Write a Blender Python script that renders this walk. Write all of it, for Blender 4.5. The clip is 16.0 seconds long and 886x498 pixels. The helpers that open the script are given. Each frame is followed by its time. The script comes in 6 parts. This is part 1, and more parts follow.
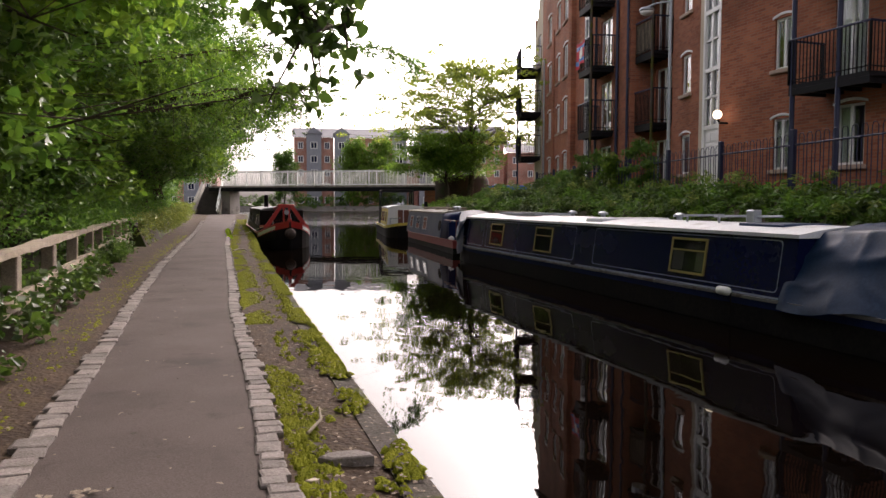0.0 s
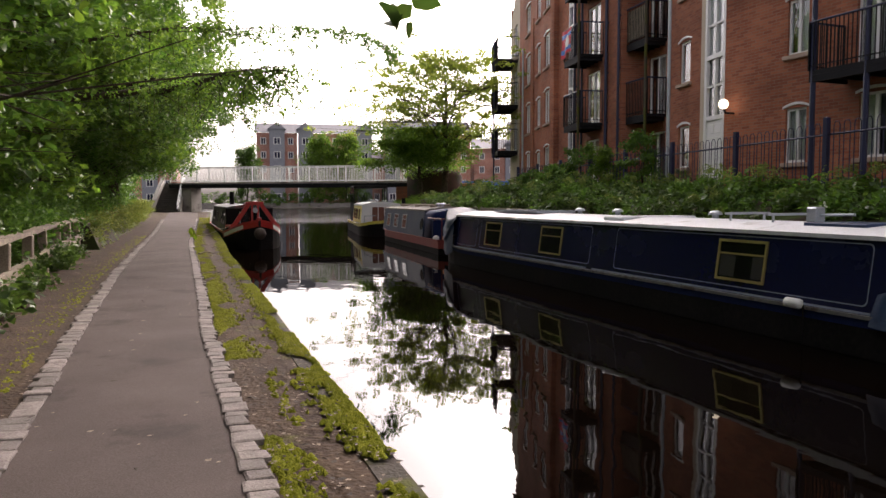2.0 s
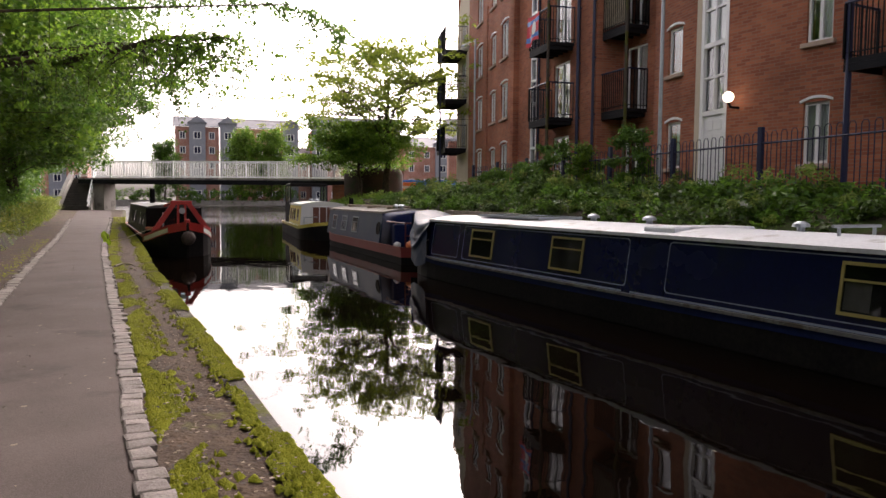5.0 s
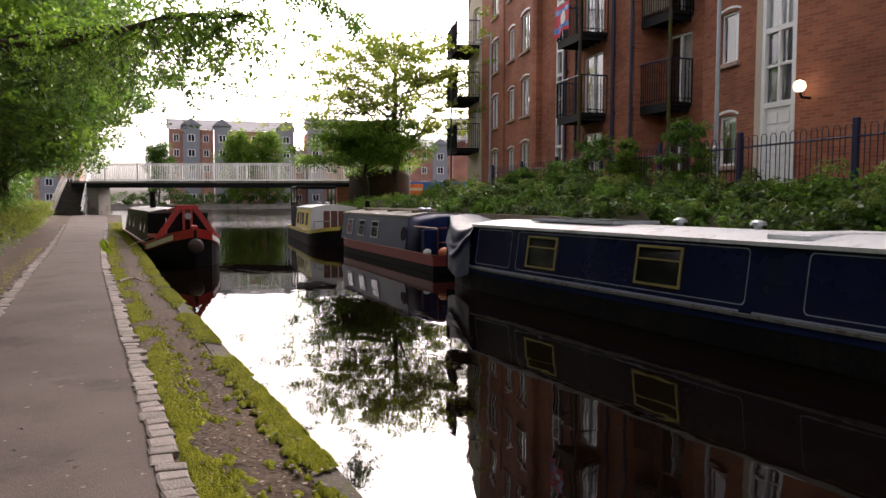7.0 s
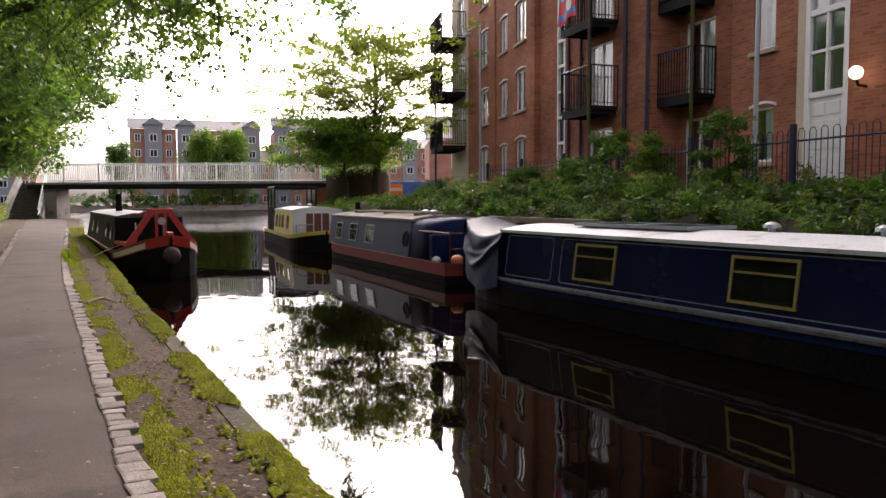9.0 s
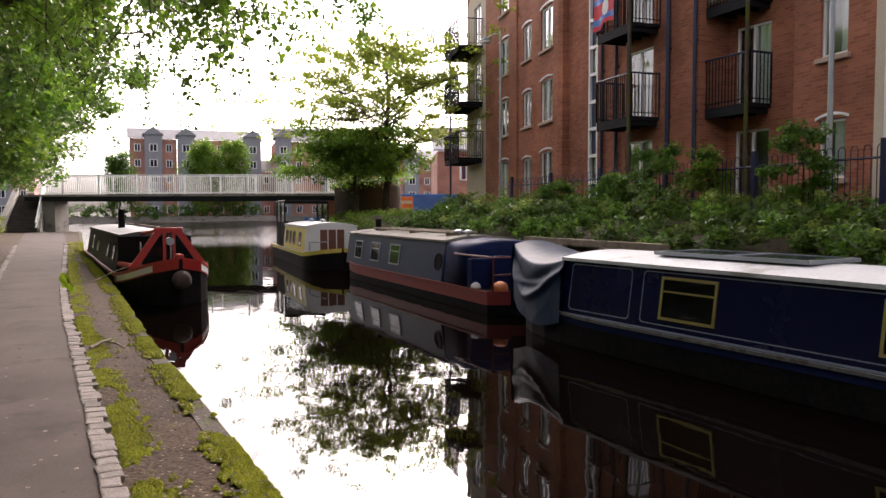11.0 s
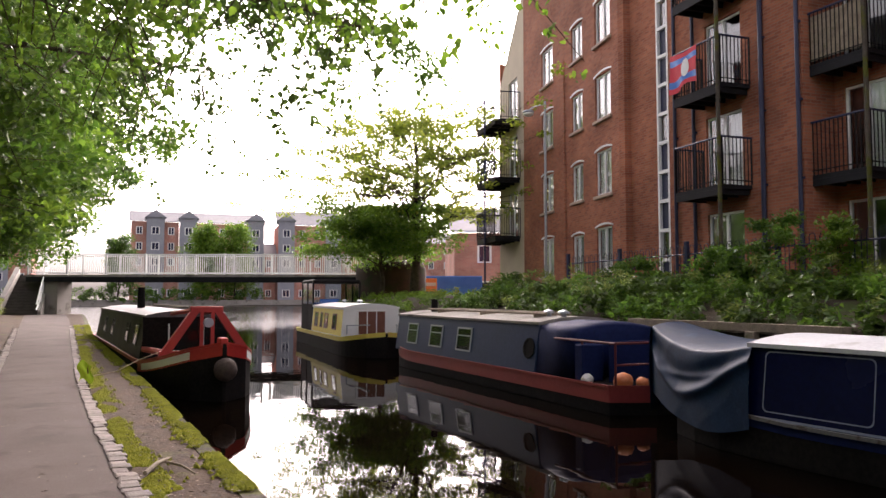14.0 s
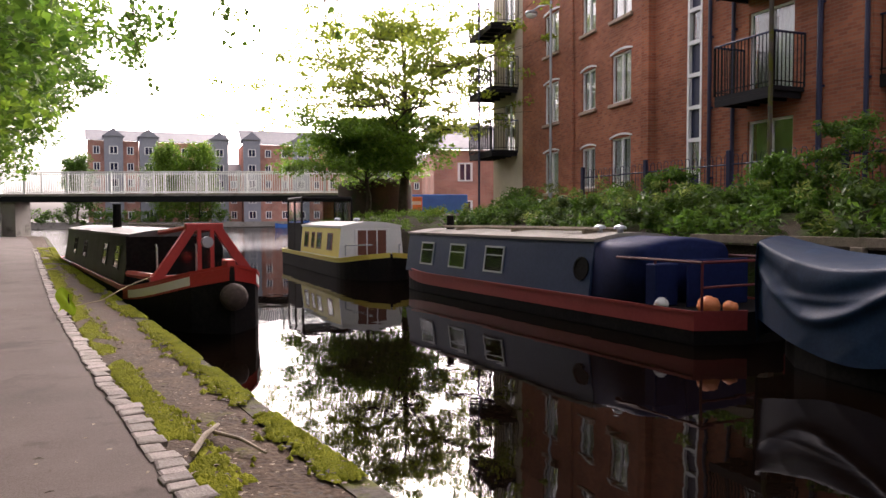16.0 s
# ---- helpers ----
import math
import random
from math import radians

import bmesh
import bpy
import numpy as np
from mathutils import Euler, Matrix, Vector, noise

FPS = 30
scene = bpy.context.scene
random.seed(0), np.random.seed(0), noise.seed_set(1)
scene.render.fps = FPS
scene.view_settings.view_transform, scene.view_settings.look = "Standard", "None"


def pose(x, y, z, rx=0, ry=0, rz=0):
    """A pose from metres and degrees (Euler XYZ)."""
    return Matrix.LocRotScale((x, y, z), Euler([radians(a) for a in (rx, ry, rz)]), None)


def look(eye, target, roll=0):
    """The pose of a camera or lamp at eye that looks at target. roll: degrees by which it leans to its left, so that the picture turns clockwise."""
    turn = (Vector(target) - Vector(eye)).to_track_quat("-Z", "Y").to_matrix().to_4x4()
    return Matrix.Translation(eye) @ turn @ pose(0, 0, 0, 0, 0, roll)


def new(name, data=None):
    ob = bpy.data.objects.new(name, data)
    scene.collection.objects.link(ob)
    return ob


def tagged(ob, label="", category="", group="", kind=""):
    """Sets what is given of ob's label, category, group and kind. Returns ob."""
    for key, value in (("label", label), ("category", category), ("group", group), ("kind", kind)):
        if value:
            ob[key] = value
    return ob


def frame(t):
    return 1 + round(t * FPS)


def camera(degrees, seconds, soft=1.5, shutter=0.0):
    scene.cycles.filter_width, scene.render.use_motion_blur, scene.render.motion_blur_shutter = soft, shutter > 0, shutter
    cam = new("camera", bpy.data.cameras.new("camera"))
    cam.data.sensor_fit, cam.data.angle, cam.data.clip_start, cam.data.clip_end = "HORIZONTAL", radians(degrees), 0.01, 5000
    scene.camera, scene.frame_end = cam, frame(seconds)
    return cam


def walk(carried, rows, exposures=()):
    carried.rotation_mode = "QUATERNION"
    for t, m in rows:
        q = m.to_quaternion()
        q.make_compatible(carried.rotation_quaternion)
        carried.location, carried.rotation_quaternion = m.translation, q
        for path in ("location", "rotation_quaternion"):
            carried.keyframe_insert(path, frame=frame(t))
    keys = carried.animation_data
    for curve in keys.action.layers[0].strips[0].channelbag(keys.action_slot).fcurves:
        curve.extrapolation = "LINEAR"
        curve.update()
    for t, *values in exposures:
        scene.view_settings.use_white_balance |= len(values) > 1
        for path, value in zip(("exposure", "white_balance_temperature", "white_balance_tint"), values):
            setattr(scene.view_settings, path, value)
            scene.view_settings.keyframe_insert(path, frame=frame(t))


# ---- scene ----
cam = camera(61.7, 16.0)
PATH = [
    (0, (-0.21, -1.07, 1.299), (0.372, 0.84, 1.176), 0.1),
    (0.5, (-0.263, -0.657, 1.323), (0.329, 1.249, 1.194), -0.0),
    (1, (-0.275, -0.178, 1.332), (0.334, 1.722, 1.199), -0.1),
    (1.5, (-0.301, 0.336, 1.33), (0.326, 2.23, 1.195), -0.1),
    (2, (-0.286, 0.806, 1.314), (0.388, 2.684, 1.181), -0.1),
    (2.5, (-0.335, 1.335, 1.276), (0.382, 3.197, 1.142), 0.2),
    (3, (-0.269, 1.911, 1.33), (0.534, 3.737, 1.192), 0.0),
    (3.2, (-0.22, 2.098, 1.306), (0.604, 3.915, 1.17), 0.0),
    (5.3, (-0.269, 4.273, 1.404), (0.597, 6.071, 1.268), 0.4),
    (5.5, (-0.281, 4.486, 1.419), (0.579, 6.287, 1.28), 0.1),
    (6, (-0.336, 4.985, 1.417), (0.517, 6.789, 1.282), 0.1),
    (6.5, (-0.358, 5.504, 1.386), (0.504, 7.304, 1.251), -0.0),
    (7, (-0.379, 6.027, 1.383), (0.5, 7.819, 1.253), 0.1),
    (7.5, (-0.394, 6.53, 1.394), (0.501, 8.314, 1.262), 0.0),
    (8, (-0.379, 7.095, 1.394), (0.535, 8.868, 1.262), 0.1),
    (8.2, (-0.386, 7.318, 1.382), (0.541, 9.085, 1.251), -0.1),
    (10.3, (-0.374, 9.448, 1.586), (0.608, 11.185, 1.456), 0.1),
    (10.5, (-0.367, 9.567, 1.609), (0.611, 11.307, 1.481), 0.0),
    (11, (-0.337, 10.03, 1.615), (0.628, 11.779, 1.512), -0.1),
    (11.5, (-0.385, 10.559, 1.613), (0.578, 12.312, 1.624), 0.1),
    (12, (-0.412, 11.019, 1.613), (0.537, 12.778, 1.699), 0.0),
    (12.5, (-0.444, 11.566, 1.604), (0.497, 13.327, 1.722), 0.1),
    (13, (-0.515, 12.089, 1.557), (0.441, 13.842, 1.678), 0.0),
    (13.5, (-0.589, 12.541, 1.517), (0.373, 14.29, 1.643), 0.1),
    (14, (-0.669, 13.066, 1.449), (0.305, 14.808, 1.576), 0.1),
    (14.5, (-0.708, 13.686, 1.387), (0.285, 15.417, 1.51), 0.0),
    (15, (-0.765, 14.188, 1.381), (0.249, 15.907, 1.506), 0.1),
    (15.5, (-0.77, 14.727, 1.361), (0.259, 16.44, 1.456), -0.0),
    (16, (-0.76, 15.34, 1.328), (0.297, 17.036, 1.243), -0.2),
]
walk(cam, [(t, look(eye, target, roll)) for t, eye, target, roll in PATH], exposures=[(0, 1.16, 6850, 23), (8, 1.38, 6850, 23), (11, 1.5, 6850, 23), (12, 1.66, 6850, 26), (16, 1.68, 6850, 26)])

# ---- world and light ----
world = bpy.data.worlds.new("world")
scene.world = world
world.use_nodes = True
wn, wl = world.node_tree.nodes, world.node_tree.links
sky = wn.new("ShaderNodeTexSky")
sky.sky_type, sky.sun_disc = "NISHITA", False
sky.sun_elevation, sky.sun_rotation = radians(30), radians(34)
sky.air_density, sky.dust_density, sky.ozone_density = 1.0, 7.0, 1.0
cloud = wn.new("ShaderNodeHueSaturation")
cloud.inputs["Saturation"].default_value = 0.22
wl.new(sky.outputs["Color"], cloud.inputs["Color"])
wl.new(cloud.outputs["Color"], wn["Background"].inputs["Color"])
wn["Background"].inputs["Strength"].default_value = 0.15
sun = new("sun", bpy.data.lights.new("sun", "SUN"))
sun.data.energy, sun.data.angle, sun.data.color = 1.0, radians(30), (1.0, 0.93, 0.82)
sun.matrix_world = look((40, 60, 20), (40 - math.sin(radians(34)) * 10, 60 - math.cos(radians(34)) * 10, 20 - 10 * math.tan(radians(30))))

# ---- materials ----
def node_mat(name):
    m = bpy.data.materials.new(name)
    m.use_nodes = True
    return m, m.node_tree.nodes, m.node_tree.links


def surf(name, c1, c2, scale=2.0, fine=40.0, rough=0.7, bump=0.3, metal=0.0, stain=None, stain_scale=0.6, stain_at=0.58, spec=0.5, rand=0.0, depth=0.01):
    """Colour between c1 and c2 by two noises, an optional stain, and fine relief."""
    m, n, l = node_mat(name)
    b = n["Principled BSDF"]
    geo = n.new("ShaderNodeNewGeometry")
    n1, n2 = n.new("ShaderNodeTexNoise"), n.new("ShaderNodeTexNoise")
    n1.inputs["Scale"].default_value, n1.inputs["Detail"].default_value = scale, 5
    n2.inputs["Scale"].default_value, n2.inputs["Detail"].default_value = fine, 3
    for a in (n1, n2):
        l.new(geo.outputs["Position"], a.inputs["Vector"])
    add = n.new("ShaderNodeMath")
    add.operation = "ADD"
    l.new(n1.outputs["Fac"], add.inputs[0])
    l.new(n2.outputs["Fac"], add.inputs[1])
    ramp = n.new("ShaderNodeMapRange")
    ramp.inputs["From Min"].default_value, ramp.inputs["From Max"].default_value = 0.7, 1.3
    l.new(add.outputs[0], ramp.inputs["Value"])
    mix = n.new("ShaderNodeMix")
    mix.data_type = "RGBA"
    mix.inputs["A"].default_value, mix.inputs["B"].default_value = (*c1, 1), (*c2, 1)
    l.new(ramp.outputs[0], mix.inputs["Factor"])
    out = mix.outputs["Result"]
    if stain:
        n3 = n.new("ShaderNodeTexNoise")
        n3.inputs["Scale"].default_value, n3.inputs["Detail"].default_value, n3.inputs["Roughness"].default_value = stain_scale, 6, 0.65
        l.new(geo.outputs["Position"], n3.inputs["Vector"])
        r3 = n.new("ShaderNodeMapRange")
        r3.inputs["From Min"].default_value, r3.inputs["From Max"].default_value = stain_at, stain_at + 0.1
        l.new(n3.outputs["Fac"], r3.inputs["Value"])
        mx = n.new("ShaderNodeMix")
        mx.data_type = "RGBA"
        mx.inputs["B"].default_value = (*stain, 1)
        l.new(out, mx.inputs["A"])
        l.new(r3.outputs[0], mx.inputs["Factor"])
        out = mx.outputs["Result"]
    if rand:
        info = n.new("ShaderNodeObjectInfo")
        hv = n.new("ShaderNodeHueSaturation")
        mr = n.new("ShaderNodeMapRange")
        mr.inputs["To Min"].default_value, mr.inputs["To Max"].default_value = 1 - rand, 1 + rand
        l.new(info.outputs["Random"], mr.inputs["Value"])
        l.new(mr.outputs[0], hv.inputs["Value"])
        l.new(out, hv.inputs["Color"])
        out = hv.outputs["Color"]
    l.new(out, b.inputs["Base Color"])
    b.inputs["Metallic"].default_value, b.inputs["Specular IOR Level"].default_value = metal, spec
    rr = n.new("ShaderNodeMapRange")
    rr.inputs["To Min"].default_value, rr.inputs["To Max"].default_value = max(rough - 0.1, 0.02), min(rough + 0.1, 1)
    l.new(n1.outputs["Fac"], rr.inputs["Value"])
    l.new(rr.outputs[0], b.inputs["Roughness"])
    if bump:
        bp = n.new("ShaderNodeBump")
        bp.inputs["Strength"].default_value, bp.inputs["Distance"].default_value = bump, depth
        l.new(add.outputs[0], bp.inputs["Height"])
        l.new(bp.outputs["Normal"], b.inputs["Normal"])
    return m


def brick_mat(name, c1, c2, mortar, size=0.225, course=0.075):
    m, n, l = node_mat(name)
    b = n["Principled BSDF"]
    geo = n.new("ShaderNodeNewGeometry")
    sep = n.new("ShaderNodeSeparateXYZ")
    l.new(geo.outputs["Position"], sep.inputs[0])
    mul = n.new("ShaderNodeMath")
    mul.operation, mul.inputs[1].default_value = "MULTIPLY", 0.97
    l.new(sep.outputs["Y"], mul.inputs[0])
    add = n.new("ShaderNodeMath")
    add.operation = "ADD"
    l.new(sep.outputs["X"], add.inputs[0])
    l.new(mul.outputs[0], add.inputs[1])
    com = n.new("ShaderNodeCombineXYZ")
    l.new(add.outputs[0], com.inputs["X"])
    l.new(sep.outputs["Z"], com.inputs["Y"])
    br = n.new("ShaderNodeTexBrick")
    br.inputs["Scale"].default_value = 1.0
    br.inputs["Brick Width"].default_value, br.inputs["Row Height"].default_value = size * 1.1, course
    br.inputs["Mortar Size"].default_value, br.inputs["Mortar Smooth"].default_value = 0.008, 0.2
    br.inputs["Color1"].default_value, br.inputs["Color2"].default_value, br.inputs["Mortar"].default_value = (*c1, 1), (*c2, 1), (*mortar, 1)
    l.new(com.outputs[0], br.inputs["Vector"])
    big = n.new("ShaderNodeTexNoise")
    big.inputs["Scale"].default_value, big.inputs["Detail"].default_value = 0.55, 6
    l.new(geo.outputs["Position"], big.inputs["Vector"])
    mr = n.new("ShaderNodeMapRange")
    mr.inputs["From Min"].default_value, mr.inputs["From Max"].default_value = 0.3, 0.7
    mr.inputs["To Min"].default_value, mr.inputs["To Max"].default_value = 0.7, 1.25
    l.new(big.outputs["Fac"], mr.inputs["Value"])
    hv = n.new("ShaderNodeHueSaturation")
    l.new(br.outputs["Color"], hv.inputs["Color"])
    l.new(mr.outputs[0], hv.inputs["Value"])
    l.new(hv.outputs["Color"], b.inputs["Base Color"])
    b.inputs["Roughness"].default_value, b.inputs["Specular IOR Level"].default_value = 0.85, 0.25
    bp = n.new("ShaderNodeBump")
    bp.inputs["Strength"].default_value, bp.inputs["Distance"].default_value, bp.invert = 0.6, 0.008, True
    l.new(br.outputs["Fac"], bp.inputs["Height"])
    l.new(bp.outputs["Normal"], b.inputs["Normal"])
    return m


def leaf_mat(name, c1, c2, glow=0.45, rough=0.45):
    m, n, l = node_mat(name)
    b = n["Principled BSDF"]
    geo = n.new("ShaderNodeNewGeometry")
    mix = n.new("ShaderNodeMix")
    mix.data_type = "RGBA"
    mix.inputs["A"].default_value, mix.inputs["B"].default_value = (*c1, 1), (*c2, 1)
    l.new(geo.outputs["Random Per Island"], mix.inputs["Factor"])
    big = n.new("ShaderNodeTexNoise")
    big.inputs["Scale"].default_value = 0.8
    l.new(geo.outputs["Position"], big.inputs["Vector"])
    hv = n.new("ShaderNodeHueSaturation")
    mr = n.new("ShaderNodeMapRange")
    mr.inputs["From Min"].default_value, mr.inputs["From Max"].default_value = 0.3, 0.7
    mr.inputs["To Min"].default_value, mr.inputs["To Max"].default_value = 0.75, 1.25
    l.new(big.outputs["Fac"], mr.inputs["Value"])
    l.new(mr.outputs[0], hv.inputs["Value"])
    l.new(mix.outputs["Result"], hv.inputs["Color"])
    l.new(hv.outputs["Color"], b.inputs["Base Color"])
    b.inputs["Roughness"].default_value, b.inputs["Specular IOR Level"].default_value = rough, 0.4
    tr = n.new("ShaderNodeBsdfTranslucent")
    bright = n.new("ShaderNodeHueSaturation")
    bright.inputs["Value"].default_value, bright.inputs["Hue"].default_value = 2.0, 0.493
    l.new(hv.outputs["Color"], bright.inputs["Color"])
    l.new(bright.outputs["Color"], tr.inputs["Color"])
    ms = n.new("ShaderNodeMixShader")
    ms.inputs[0].default_value = glow
    l.new(b.outputs[0], ms.inputs[1])
    l.new(tr.outputs[0], ms.inputs[2])
    l.new(ms.outputs[0], n["Material Output"].inputs["Surface"])
    return m


def glass_mat(name, tint=(0.9, 0.95, 0.95), ior=1.45):
    m, n, l = node_mat(name)
    b = n["Principled BSDF"]
    b.inputs["Base Color"].default_value = (*tint, 1)
    b.inputs["Transmission Weight"].default_value, b.inputs["Roughness"].default_value, b.inputs["IOR"].default_value = 1.0, 0.02, ior
    return m


def water_mat(name):
    m, n, l = node_mat(name)
    b = n["Principled BSDF"]
    b.inputs["Base Color"].default_value = (0.002, 0.0012, 0.0008, 1)
    b.inputs["Roughness"].default_value, b.inputs["IOR"].default_value = 0.02, 1.333
    geo = n.new("ShaderNodeNewGeometry")
    mp = n.new("ShaderNodeMapping")
    mp.inputs["Scale"].default_value = (1.0, 0.6, 1.0)
    l.new(geo.outputs["Position"], mp.inputs["Vector"])
    n1, n2 = n.new("ShaderNodeTexNoise"), n.new("ShaderNodeTexNoise")
    n1.inputs["Scale"].default_value, n1.inputs["Detail"].default_value = 1.3, 2
    n2.inputs["Scale"].default_value, n2.inputs["Detail"].default_value = 6.0, 2
    l.new(mp.outputs[0], n1.inputs["Vector"])
    l.new(mp.outputs[0], n2.inputs["Vector"])
    mul = n.new("ShaderNodeMath")
    mul.operation, mul.inputs[1].default_value = "MULTIPLY_ADD", 0.12
    l.new(n2.outputs["Fac"], mul.inputs[0])
    l.new(n1.outputs["Fac"], mul.inputs[2])
    bp = n.new("ShaderNodeBump")
    bp.inputs["Strength"].default_value, bp.inputs["Distance"].default_value = 0.35, 0.012
    # wind-ruffled streaks, mostly out beyond the boats
    mp2 = n.new("ShaderNodeMapping")
    mp2.inputs["Scale"].default_value = (0.03, 0.16, 1.0)
    l.new(geo.outputs["Position"], mp2.inputs["Vector"])
    n3 = n.new("ShaderNodeTexNoise")
    n3.inputs["Scale"].default_value, n3.inputs["Detail"].default_value = 1.0, 4
    l.new(mp2.outputs[0], n3.inputs["Vector"])
    streak = n.new("ShaderNodeMapRange")
    streak.inputs["From Min"].default_value, streak.inputs["From Max"].default_value = 0.3, 0.46
    l.new(n3.outputs["Fac"], streak.inputs["Value"])
    sep = n.new("ShaderNodeSeparateXYZ")
    l.new(geo.outputs["Position"], sep.inputs[0])
    far = n.new("ShaderNodeMapRange")
    far.inputs["From Min"].default_value, far.inputs["From Max"].default_value = 46, 60
    l.new(sep.outputs["Y"], far.inputs["Value"])
    both = n.new("ShaderNodeMath")
    both.operation = "MULTIPLY"
    l.new(streak.outputs[0], both.inputs[0])
    l.new(far.outputs[0], both.inputs[1])
    n4 = n.new("ShaderNodeTexNoise")
    n4.inputs["Scale"].default_value, n4.inputs["Detail"].default_value = 5.0, 2
    l.new(geo.outputs["Position"], n4.inputs["Vector"])
    ruffle = n.new("ShaderNodeMath")
    ruffle.operation = "MULTIPLY"
    l.new(n4.outputs["Fac"], ruffle.inputs[0])
    l.new(both.outputs[0], ruffle.inputs[1])
    add = n.new("ShaderNodeMath")
    add.operation, add.inputs[1].default_value = "MULTIPLY_ADD", 8.0
    l.new(ruffle.outputs[0], add.inputs[0])
    l.new(mul.outputs[0], add.inputs[2])
    l.new(add.outputs[0], bp.inputs["Height"])
    l.new(bp.outputs["Normal"], b.inputs["Normal"])
    silt = n.new("ShaderNodeBsdfDiffuse")
    silt.inputs["Color"].default_value = (0.0032, 0.0018, 0.001, 1)
    ms = n.new("ShaderNodeMixShader")
    ms.inputs[0].default_value = 0.35
    l.new(b.outputs[0], ms.inputs[1])
    l.new(silt.outputs[0], ms.inputs[2])
    l.new(ms.outputs[0], n["Material Output"].inputs["Surface"])
    return m


